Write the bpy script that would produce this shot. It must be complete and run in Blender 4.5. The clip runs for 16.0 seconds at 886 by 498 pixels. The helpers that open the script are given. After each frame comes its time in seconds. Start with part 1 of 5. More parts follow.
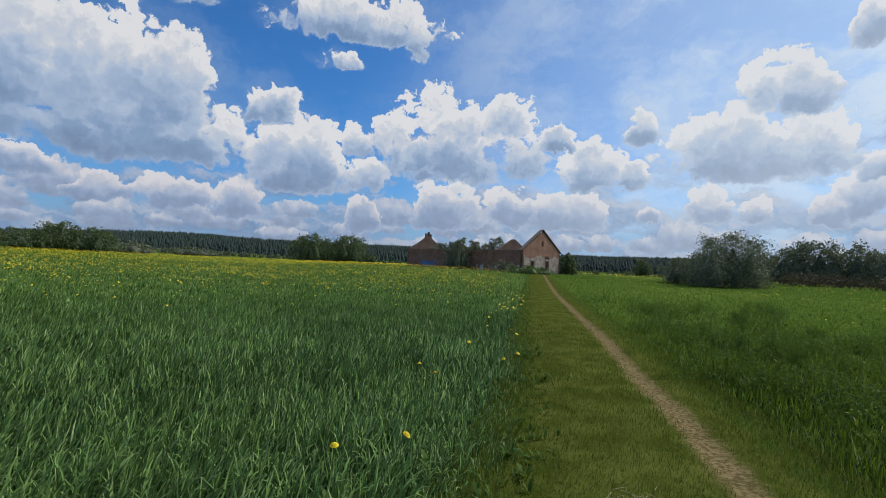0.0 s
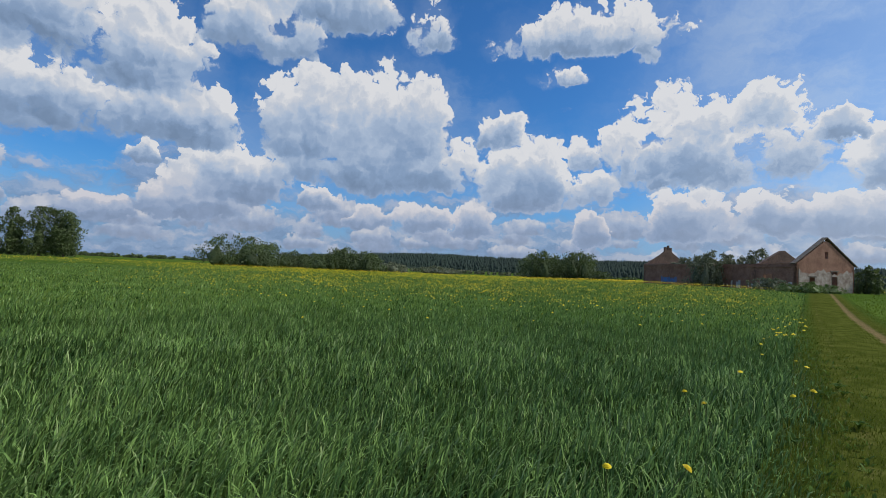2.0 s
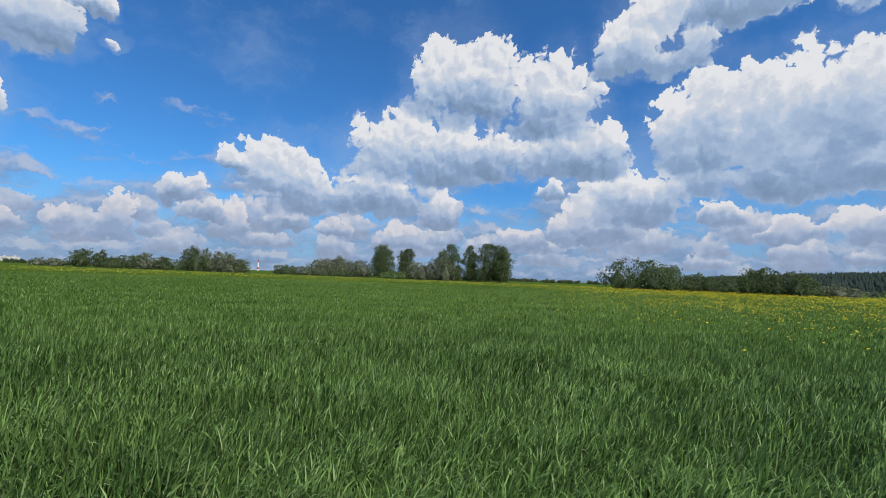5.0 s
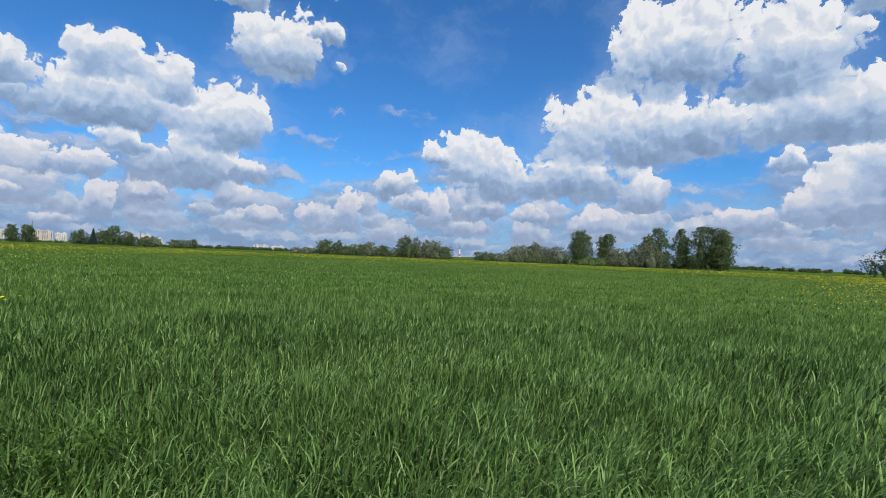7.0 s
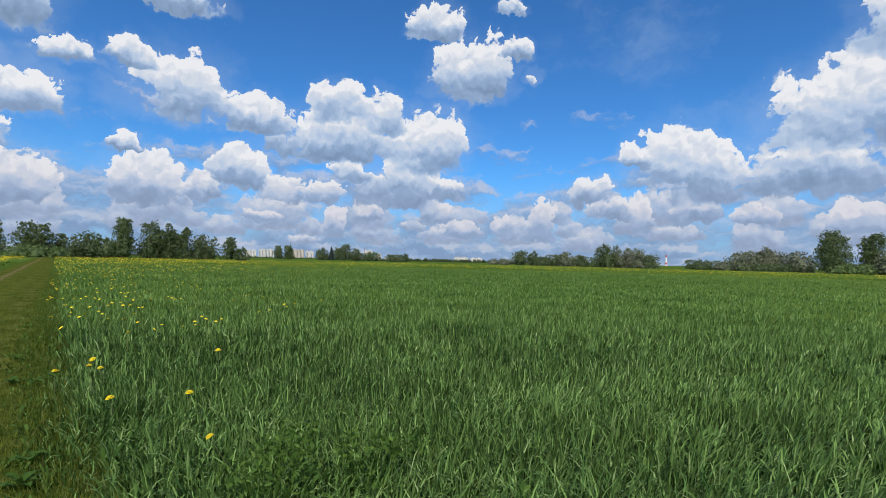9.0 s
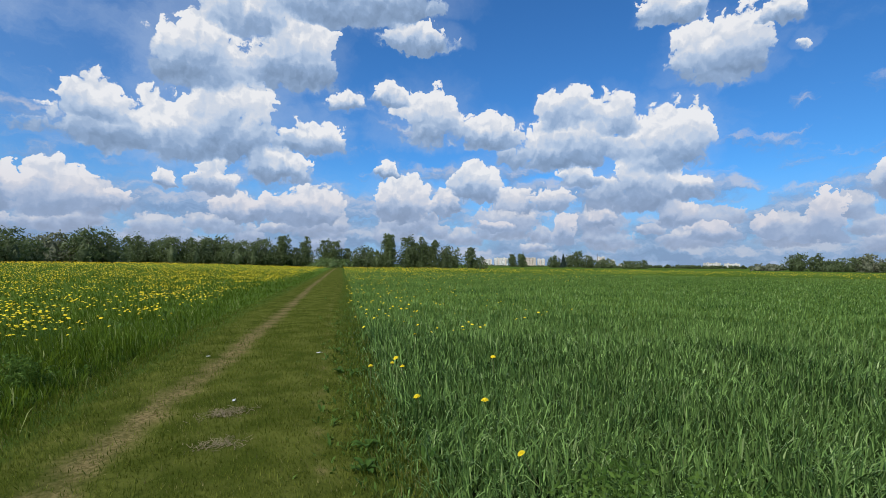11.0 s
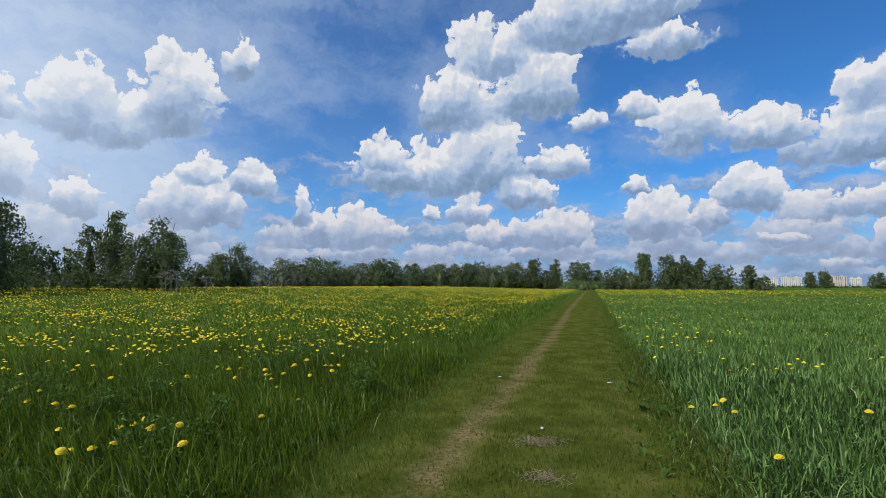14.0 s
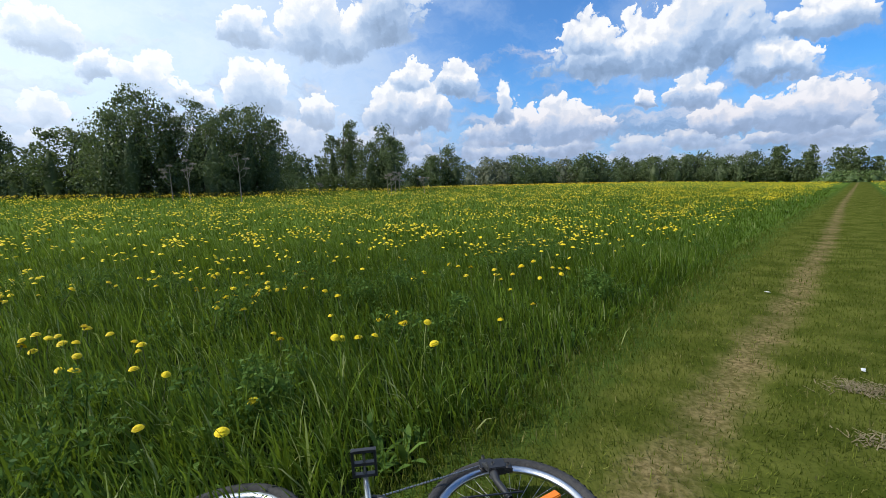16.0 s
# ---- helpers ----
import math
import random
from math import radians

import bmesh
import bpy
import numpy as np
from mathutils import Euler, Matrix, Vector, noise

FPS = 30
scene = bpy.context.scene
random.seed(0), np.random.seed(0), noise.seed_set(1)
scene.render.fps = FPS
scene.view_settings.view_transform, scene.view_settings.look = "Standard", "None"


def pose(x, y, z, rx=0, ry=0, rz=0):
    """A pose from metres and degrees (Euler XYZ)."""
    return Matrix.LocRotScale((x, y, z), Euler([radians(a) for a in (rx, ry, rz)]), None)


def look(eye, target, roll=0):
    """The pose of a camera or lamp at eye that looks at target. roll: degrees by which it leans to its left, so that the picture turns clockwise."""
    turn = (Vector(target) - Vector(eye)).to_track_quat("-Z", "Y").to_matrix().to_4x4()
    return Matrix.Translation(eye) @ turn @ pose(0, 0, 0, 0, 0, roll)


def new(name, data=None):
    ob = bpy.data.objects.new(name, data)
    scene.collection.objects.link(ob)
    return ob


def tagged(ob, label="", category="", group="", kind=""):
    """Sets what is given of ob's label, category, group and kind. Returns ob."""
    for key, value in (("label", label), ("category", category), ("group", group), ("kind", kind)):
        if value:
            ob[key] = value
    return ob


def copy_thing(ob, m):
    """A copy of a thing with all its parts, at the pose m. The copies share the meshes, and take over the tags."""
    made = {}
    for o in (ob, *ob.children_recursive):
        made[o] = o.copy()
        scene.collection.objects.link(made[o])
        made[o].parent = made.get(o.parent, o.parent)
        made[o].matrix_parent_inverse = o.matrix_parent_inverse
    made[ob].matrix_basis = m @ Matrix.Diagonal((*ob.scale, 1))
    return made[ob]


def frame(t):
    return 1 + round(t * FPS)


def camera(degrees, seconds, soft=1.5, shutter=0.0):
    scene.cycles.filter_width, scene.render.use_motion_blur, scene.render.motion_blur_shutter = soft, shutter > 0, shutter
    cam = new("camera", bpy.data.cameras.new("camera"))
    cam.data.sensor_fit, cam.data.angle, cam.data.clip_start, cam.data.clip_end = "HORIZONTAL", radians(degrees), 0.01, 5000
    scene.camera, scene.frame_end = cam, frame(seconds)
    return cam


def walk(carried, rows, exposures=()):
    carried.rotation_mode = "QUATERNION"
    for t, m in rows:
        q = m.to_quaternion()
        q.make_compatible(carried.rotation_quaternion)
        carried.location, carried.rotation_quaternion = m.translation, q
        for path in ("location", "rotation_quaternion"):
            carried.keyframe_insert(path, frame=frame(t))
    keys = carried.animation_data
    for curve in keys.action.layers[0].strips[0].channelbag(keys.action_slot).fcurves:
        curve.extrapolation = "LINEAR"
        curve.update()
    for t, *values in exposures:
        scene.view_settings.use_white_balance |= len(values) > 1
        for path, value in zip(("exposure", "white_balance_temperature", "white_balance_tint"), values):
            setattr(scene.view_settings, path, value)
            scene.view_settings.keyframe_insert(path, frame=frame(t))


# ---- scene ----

# ======================= camera and walk =======================
EYE = 1.40
# seconds, x, y, yaw, pitch, roll
STEPS = [
    (0.0, 0.00, 0.00, 0.00, 1.88, -3.06), (0.5, -0.05, -0.04, 6.46, 1.88, -3.24), (1.0, -0.10, -0.08, 14.66, 1.90, -3.05),
    (1.5, -0.15, -0.10, 20.97, 2.07, -2.84), (2.0, -0.20, -0.14, 26.97, 2.55, -2.65), (2.5, -0.28, -0.20, 33.84, 2.98, -2.35),
    (3.0, -0.38, -0.24, 41.84, 3.40, -2.09), (3.5, -0.44, -0.30, 50.39, 3.96, -2.21), (4.0, -0.50, -0.33, 58.57, 4.20, -2.07),
    (6.5, -0.78, -0.72, 89.73, 1.11, -2.41), (7.0, -0.80, -0.82, 95.47, 0.84, -2.28), (7.5, -0.83, -0.90, 100.39, 0.88, -2.16),
    (8.0, -0.86, -1.00, 105.20, 0.90, -1.92), (8.5, -0.90, -1.15, 110.90, 0.93, -1.56), (9.0, -0.93, -1.32, 118.55, 1.39, -1.26),
    (9.5, -0.95, -1.46, 127.33, 1.39, -1.20), (12.0, -0.80, -2.05, 156.48, 3.68, -0.33), (12.5, -0.79, -2.08, 162.52, 5.29, -0.40),
    (13.0, -0.73, -2.14, 166.94, 5.87, -0.34), (13.5, -0.62, -2.30, 170.17, 5.56, -0.14), (14.0, -0.49, -2.36, 174.97, 4.35, -0.08),
    (14.5, -0.43, -2.55, 181.91, 2.21, 0.07), (15.0, -0.33, -2.63, 189.75, -0.36, 0.27), (15.5, -0.22, -2.75, 195.43, -4.05, 0.71),
    (16.0, -0.10, -2.90, 198.78, -7.75, 1.04)]
cam = camera(85.8, 16.0, 0.8)
walk(cam, [(t, pose(x, y, EYE, 90 + p, r, w)) for t, x, y, w, p, r in STEPS],
     [(0.0, -0.36), (1.0, -0.40), (2.5, -0.36), (4.0, -0.30), (6.5, -0.14), (9.5, -0.12), (12.0, -0.15), (13.5, -0.22), (14.3, -0.20), (15.0, -0.10), (16.0, 0.12)])

# ======================= sky, sun =======================
SUN_AZ, SUN_EL = -62.0, 46.0          # degrees, azimuth counted to the left of +y
world = bpy.data.worlds.new("sky")
scene.world = world
world.use_nodes = True
wt = world.node_tree
wt.nodes.clear()


class Net:
    """Short hands for node trees."""

    def __init__(self, tree):
        self.t = tree

    def put(self, socket, v):
        if hasattr(v, "links"):
            self.t.links.new(v, socket)
        elif v is not None:
            socket.default_value = v

    def node(self, kind, ins=(), **kw):
        n = self.t.nodes.new(kind)
        for k, v in kw.items():
            setattr(n, k, v)
        for k, v in (ins.items() if isinstance(ins, dict) else enumerate(ins)):
            self.put(n.inputs[k], v)
        return n

    def m(self, op, a, b=None, c=None, clamp=False):
        return self.node("ShaderNodeMath", [v for v in (a, b, c) if v is not None], operation=op, use_clamp=clamp).outputs[0]

    def v(self, op, a, b=None):
        return self.node("ShaderNodeVectorMath", [x for x in (a, b) if x is not None], operation=op).outputs[0]

    def xyz(self, x=0.0, y=0.0, z=0.0):
        return self.node("ShaderNodeCombineXYZ", [x, y, z]).outputs[0]

    def mix(self, f, a, b, blend="MIX"):
        n = self.node("ShaderNodeMix", data_type="RGBA", blend_type=blend)
        self.put(n.inputs[0], f), self.put(n.inputs[6], a), self.put(n.inputs[7], b)
        return n.outputs[2]

    def noise(self, vec, scale, detail=4.0, rough=0.55, dims="3D"):
        n = self.node("ShaderNodeTexNoise", noise_dimensions=dims)
        self.put(n.inputs["Vector"], vec)
        n.inputs["Scale"].default_value, n.inputs["Detail"].default_value, n.inputs["Roughness"].default_value = scale, detail, rough
        return n

    def ramp(self, f, *stops):
        n = self.node("ShaderNodeValToRGB", [f])
        e = n.color_ramp.elements
        while len(e) < len(stops):
            e.new(0.5)
        for k, (p, c) in zip(e, stops):
            k.position, k.color = p, (*c, 1) if len(c) == 3 else c
        return n.outputs[0]

    def step(self, x, lo, hi):
        n = self.node("ShaderNodeMapRange", {0: x, 1: lo, 2: hi, 3: 0.0, 4: 1.0}, interpolation_type="SMOOTHSTEP")
        return n.outputs[0]


W = Net(wt)
gen = W.node("ShaderNodeTexCoord").outputs["Generated"]
sx, sy, sz = W.node("ShaderNodeSeparateXYZ", [gen]).outputs
# azimuth to the left of +y with its seam towards the sun, and elevation, in degrees
turn = radians(100.0)
rx_ = W.m("ADD", W.m("MULTIPLY", sx, math.cos(turn)), W.m("MULTIPLY", sy, math.sin(turn)))
ry_ = W.m("SUBTRACT", W.m("MULTIPLY", sy, math.cos(turn)), W.m("MULTIPLY", sx, math.sin(turn)))
azi = W.m("MULTIPLY_ADD", W.m("ARCTAN2", W.m("MULTIPLY", rx_, -1.0), ry_), 180 / math.pi, 100.0)
ele = W.m("MULTIPLY", W.m("ARCSINE", sz), 180 / math.pi)
flat = W.xyz(azi, ele, 0.0)
big = W.v("MULTIPLY", W.v("SUBTRACT", W.noise(flat, 0.16, 3.0, dims="2D").outputs["Color"], (0.5, 0.5, 0.5)), (3.0, 2.4, 0.0))
fine = W.v("MULTIPLY", W.v("SUBTRACT", W.noise(flat, 0.75, 4.0, 0.6, dims="2D").outputs["Color"], (0.5, 0.5, 0.5)), (1.7, 1.5, 0.0))
bent = W.v("ADD", W.v("ADD", flat, big), fine)
HEAPS = []
heap = [-2.6, 0.0, 0.0001]


def puff(az, base, width, top, weight=1.0):
    """One heap of cloud: a dome with a flat foot."""
    HEAPS.append((az, base, width, top, weight))


def lay_heaps():
    """Sorts the heaps into rows whose members stand clear of one another; each row is one table along the azimuth that gives the heap's middle, width, foot and height."""
    rows = []
    for h in sorted(HEAPS):
        pad = 0.85 * h[2] + 0.8
        for row in rows:
            if row[-1][4] == h[4] and h[0] - pad > row[-1][0] + 0.85 * row[-1][2] + 0.8 and len(row) < 30:
                row.append(h)
                break
        else:
            rows.append([h])
    wx, wy = W.node("ShaderNodeSeparateXYZ", [bent]).outputs[:2]
    for row in rows:
        n = W.node("ShaderNodeValToRGB", [W.m("MULTIPLY_ADD", wx, 1 / 340, 70 / 340, clamp=True)])
        n.color_ramp.interpolation = "CONSTANT"
        e = n.color_ramp.elements
        while len(e) < len(row):
            e.new(1.0)
        while len(e) > len(row):
            e.remove(e[-1])
        left = -70.0
        for k, (az, base, width, top, weight) in enumerate(row):
            e[k].position = (left + 70) / 340
            e[k].color = ((az + 70) / 340, width / 60, (base + 10) / 60, (top - base) / 60)
            if k + 1 < len(row):
                left = 0.5 * (az + 0.5 * width + row[k + 1][0] - 0.5 * row[k + 1][2])
        mid_, wide, foot = W.node("ShaderNodeSeparateColor", [n.outputs["Color"]]).outputs
        u = W.m("DIVIDE", W.m("SUBTRACT", wx, W.m("MULTIPLY_ADD", mid_, 340.0, -70.0)), W.m("MULTIPLY", wide, 30.0))
        v = W.m("DIVIDE", W.m("SUBTRACT", wy, W.m("MULTIPLY_ADD", foot, 60.0, -10.0)), W.m("MULTIPLY", n.outputs["Alpha"], 60.0))
        vv = W.m("MULTIPLY", v, W.m("MULTIPLY_ADD", W.m("LESS_THAN", v, 0.0), 3.2, 1.0))
        d = W.m("MULTIPLY", W.m("SUBTRACT", 1.0, W.m("MULTIPLY_ADD", u, u, W.m("MULTIPLY", vv, vv))), row[0][4])
        w = W.m("POWER", W.m("MAXIMUM", W.m("ADD", d, 0.35), 0.001), 2.0)
        heap[:] = W.m("MAXIMUM", d, heap[0]), W.m("MULTIPLY_ADD", w, v, heap[1]), W.m("ADD", w, heap[2])


# small far heaps in rows above the skyline
row_bent = W.v("ADD", W.v("ADD", flat, W.v("MULTIPLY", big, (0.35, 0.22, 0.0))), W.v("MULTIPLY", fine, (0.75, 0.6, 0.0)))
row_x, row_y = W.node("ShaderNodeSeparateXYZ", [row_bent]).outputs[:2]


def comb(layer, period, shift_, base, rise, seed):
    """A row of small heaps, one to a stretch of the skyline, each of its own width, height and foot."""
    q = W.m("DIVIDE", W.m("ADD", row_x, 500.0 + shift_), period)
    r_ = W.node("ShaderNodeSeparateColor", [W.node("ShaderNodeTexWhiteNoise", {"W": W.m("ADD", W.m("FLOOR", q), seed)}, noise_dimensions="1D").outputs["Color"]]).outputs
    u = W.m("DIVIDE", W.m("SUBTRACT", W.m("FRACT", q), 0.5), W.m("MULTIPLY_ADD", r_[0], 0.26, 0.22))
    v = W.m("DIVIDE", W.m("SUBTRACT", row_y, W.m("MULTIPLY_ADD", r_[2], rise * 0.5, base)), W.m("MULTIPLY_ADD", r_[1], rise * 0.7, rise * 0.4))
    foot = W.m("MULTIPLY", v, W.m("MULTIPLY_ADD", W.m("LESS_THAN", v, 0.0), 3.2, 1.0))
    d = W.m("SUBTRACT", 1.0, W.m("ADD", W.m("MULTIPLY", u, u), W.m("MULTIPLY", foot, foot)))
    w = W.m("POWER", W.m("MAXIMUM", W.m("ADD", d, 0.35), 0.001), 2.0)
    layer[:] = W.m("MAXIMUM", d, layer[0]), W.m("MULTIPLY_ADD", w, v, layer[1]), W.m("ADD", w, layer[2])


rows_far = [-1.2, 0.0, 0.0001]
comb(rows_far, 8.3, 0.0, 1.6, 3.0, 3.0), comb(rows_far, 6.1, 3.1, 2.6, 2.4, 41.0), comb(rows_far, 11.0, 5.0, 3.4, 3.4, 77.0)
puff(20.6, 15.5, 6.3, 19.0), puff(17.5, 8.6, 13.6, 16.0), puff(10.3, 8.6, 6.6, 12.6), puff(11.2, 12.7, 3.6, 15.6), puff(23.2, 4.9, 6.3, 8.8), puff(-1.2, 11.7, 21.6, 20.1, 0.62)
puff(-6.2, 16.2, 7.4, 20.0, 0.6), puff(-16.4, 10.0, 8.2, 14.6), puff(-21.3, 10.0, 4.7, 12.3), puff(-13.0, 14.0, 3.9, 16.2), puff(11.4, 25.2, 18.4, 29.2, 0.8), puff(13.7, 21.8, 5.2, 23.5, 0.6)
puff(4.2, 24.1, 3.0, 28.2, 0.7), puff(0.0, 5.2, 10.2, 10.2), puff(10.0, 3.9, 3.9, 8.1), puff(-7.5, 5.6, 6.0, 9.7), puff(-14.1, 5.4, 11.5, 8.9), puff(2.2, 10.4, 3.1, 11.8)
puff(-32.5, 11.4, 18.5, 17.5), puff(-35.2, 16.9, 8.3, 21.9), puff(-21.7, 14.9, 3.7, 18.2), puff(-41.4, 21.8, 3.1, 24.7), puff(-29.2, 6.3, 3.7, 10.0), puff(-33.7, 6.2, 4.7, 8.4)
puff(-39.0, 6.0, 3.7, 8.2), puff(-41.3, 6.9, 4.6, 10.6), puff(-22.6, 6.2, 2.9, 7.7), puff(-42.4, 9.9, 3.7, 12.0)
puff(70.5, 19.1, 14.5, 28.0), puff(74.2, 12.3, 23.1, 19.3), puff(59.5, 17.8, 11.6, 25.4), puff(57.5, 13.0, 13.6, 18.9), puff(48.3, 23.4, 13.2, 29.4, 0.9), puff(32.6, 14.4, 12.5, 22.7)
puff(41.1, 13.5, 17.4, 22.1), puff(35.7, 10.3, 25.7, 17.4), puff(42.1, 27.2, 16.4, 32.6), puff(29.7, 25.7, 5.6, 30.5), puff(79.4, 8.3, 15.8, 13.7, 0.7), puff(73.1, 6.5, 5.8, 10.1)
puff(50.4, 7.6, 13.6, 13.5), puff(59.3, 9.9, 3.3, 12.0), puff(55.0, 5.1, 10.2, 9.2), puff(42.8, 6.5, 7.3, 9.3), puff(30.0, 5.1, 7.2, 7.7), puff(63.6, 4.0, 7.7, 6.7)
puff(76.9, 3.7, 6.0, 6.6), puff(36.2, 5.0, 6.4, 7.4)
puff(92.5, 9.1, 11.0, 14.7), puff(90.5, 7.5, 9.6, 12.9), puff(96.4, 11.1, 4.7, 13.3), puff(101.3, 7.0, 5.1, 9.7), puff(131.5, 16.2, 6.6, 20.1), puff(126.3, 15.6, 6.5, 19.5)
puff(130.3, 12.4, 18.4, 17.4), puff(120.6, 11.3, 9.4, 17.3), puff(124.2, 7.2, 10.9, 13.6), puff(118.5, 7.9, 5.8, 10.7), puff(115.8, 19.8, 9.2, 25.7), puff(110.4, 23.2, 3.4, 25.3, 0.7)
puff(119.9, 25.6, 7.6, 28.4), puff(111.3, 27.6, 4.1, 28.7), puff(108.6, 20.5, 2.0, 21.5, 0.6), puff(135.4, 6.2, 8.7, 9.5), puff(130.1, 9.4, 5.6, 12.0), puff(119.7, 4.9, 5.1, 7.7)
puff(127.0, 4.7, 3.2, 6.4), puff(131.5, 2.9, 3.3, 5.5), puff(107.0, 3.5, 4.8, 7.0), puff(111.7, 3.6, 2.7, 5.3), puff(85.4, 4.3, 4.8, 6.1), puff(96.2, 4.1, 3.3, 7.3)
puff(99.6, 5.1, 4.0, 7.2), puff(91.0, 5.2, 5.7, 7.6), puff(116.4, 3.1, 5.9, 4.9)
puff(169.4, 25.0, 11.5, 29.9), puff(172.7, 19.3, 10.5, 26.9), puff(163.7, 20.9, 11.2, 27.0), puff(169.8, 12.5, 9.6, 21.0), puff(178.7, 11.7, 17.2, 17.1), puff(182.3, 14.3, 6.8, 17.7)
puff(158.1, 27.4, 18.3, 34.4), puff(150.4, 28.4, 15.6, 33.4), puff(148.4, 24.5, 9.9, 27.2), puff(147.9, 14.9, 11.1, 21.0), puff(151.9, 19.0, 4.8, 21.3), puff(140.4, 14.4, 9.6, 17.5)
puff(161.5, 12.7, 8.3, 16.4), puff(157.4, 17.9, 4.2, 19.6, 0.5), puff(165.6, 9.9, 8.2, 12.7), puff(153.0, 10.6, 2.0, 12.0), puff(141.5, 8.2, 6.6, 11.8), puff(151.0, 5.9, 7.3, 10.3)
puff(145.6, 6.4, 3.8, 8.8), puff(171.7, 7.8, 5.4, 11.2), puff(176.3, 8.0, 2.2, 9.6), puff(184.9, 5.3, 6.5, 9.5), puff(189.7, 5.4, 4.9, 9.4), puff(162.2, 5.2, 9.5, 9.1)
puff(169.0, 5.1, 7.4, 7.6), puff(139.6, 4.3, 6.9, 5.7), puff(180.7, 5.5, 4.3, 7.4), puff(204.5, 17.3, 7.8, 25.3), puff(198.7, 23.1, 3.3, 26.6), puff(202.5, 6.9, 9.8, 11.9)
puff(202.3, 11.1, 4.5, 14.1), puff(197.1, 10.3, 4.7, 13.6), puff(191.7, 7.9, 2.6, 11.5)
puff(237.7, 12.8, 5.9, 16.3), puff(219.9, 15.4, 6.7, 18.5), puff(211.4, 14.8, 11.0, 20.7), puff(233.5, 10.8, 2.7, 13.1), puff(229.4, 9.6, 7.2, 13.1), puff(219.5, 8.5, 6.8, 13.7)
puff(212.4, 7.2, 5.6, 11.2), puff(238.4, 6.1, 4.7, 9.4), puff(225.6, 8.8, 5.2, 11.1)
lay_heaps()


def billow(vec):
    """Cauliflower relief of the heaps: round knolls of three sizes with creases between them."""
    out = None
    for scale, amp in ((0.20, 0.60), (0.48, 0.34), (1.20, 0.18)):
        n = W.node("ShaderNodeTexVoronoi", voronoi_dimensions="2D", feature="F1")
        W.put(n.inputs["Vector"], vec)
        n.inputs["Scale"].default_value = scale
        d = n.outputs["Distance"]
        b = W.m("MULTIPLY", W.m("SUBTRACT", 0.28, W.m("MULTIPLY", d, d)), amp * 1.9)
        out = b if out is None else W.m("ADD", out, b)
    return out


soft_bent = W.v("ADD", flat, W.v("ADD", W.v("MULTIPLY", fine, (1.0, 1.0, 0.0)), W.v("MULTIPLY", big, (0.6, 0.6, 0.0))))
against = W.m("MULTIPLY", W.m("MAXIMUM", W.step(azi, 70.0, 10.0), W.step(azi, 190.0, 240.0)), 0.36)
shift = W.node("ShaderNodeMapRange", {0: azi, 1: 60.0, 2: 180.0, 3: -0.55, 4: 0.55}).outputs[0]      # the sun stands behind at azimuth 120
knolls = billow(soft_bent)
fluff = W.m("SUBTRACT", W.noise(soft_bent, 0.9, 7.0, 0.62, dims="2D").outputs[0], 0.5)
rel = W.m("MULTIPLY_ADD", fluff, 0.95, knolls)
relief = W.m("MULTIPLY", W.m("SUBTRACT", knolls, billow(W.v("ADD", soft_bent, W.xyz(shift, 0.62, 0.0)))), W.m("MULTIPLY_ADD", against, -0.50, 0.54))
relief = W.m("ADD", relief, W.m("MULTIPLY", fluff, 0.16))
dens = W.m("ADD", heap[0], rel)
height = W.m("DIVIDE", heap[1], heap[2])
cover = W.step(dens, 0.02, W.node("ShaderNodeMapRange", {0: height, 1: 0.0, 2: 0.5, 3: 0.55, 4: 0.13}).outputs[0])
# low clouds that thicken towards the skyline, and thin wisps higher up
def bank(vec):
    return W.noise(W.v("MULTIPLY", vec, (0.13, 0.40, 1.0)), 1.0, 6.0, 0.56, dims="2D").outputs[0]


low = bank(soft_bent)
low_lit = W.m("MULTIPLY_ADD", W.m("SUBTRACT", low, bank(W.v("ADD", soft_bent, (-0.8, 0.75, 0.0)))), 2.6, 0.42)
low_cover = W.m("MULTIPLY", W.step(W.m("ADD", low, W.m("MULTIPLY", W.m("SUBTRACT", 10.5, ele), 0.024)), 0.46, 0.70), 0.78)
wisp = W.noise(W.v("MULTIPLY", bent, (0.05, 0.10, 1.0)), 1.0, 7.0, 0.65, dims="2D").outputs[0]
toward = W.m("MAXIMUM", W.step(azi, 15.0, -45.0), W.step(azi, 190.0, 245.0))
wisp_cover = W.m("MULTIPLY", W.step(W.m("ADD", wisp, W.m("MULTIPLY", toward, 0.10)), 0.50, 0.86), W.m("MULTIPLY_ADD", toward, 0.35, 0.22))
# brightness of the heaps: tops and flanks that face the light, grey feet; against the light the thick cores are grey
thick = W.step(dens, 0.20, 1.20)
front = W.m("ADD", W.m("MULTIPLY_ADD", W.step(height, -0.12, 0.62), 0.78, 0.09), W.m("MULTIPLY", W.m("SUBTRACT", 1.0, thick), 0.12))
back = W.m("SUBTRACT", 1.28, W.m("MULTIPLY", thick, 1.10))
lit = W.m("ADD", W.m("ADD", W.m("MULTIPLY", front, W.m("SUBTRACT", 1.0, against)), W.m("MULTIPLY", back, against)), relief)
CLOUD = (0.0, (0.22, 0.32, 0.49)), (0.32, (0.31, 0.44, 0.66)), (0.62, (0.51, 0.63, 0.82)), (0.86, (0.72, 0.77, 0.86)), (1.0, (0.92, 0.93, 0.96))
heap_col = W.ramp(W.m("ADD", lit, 0.0, clamp=True), *CLOUD)
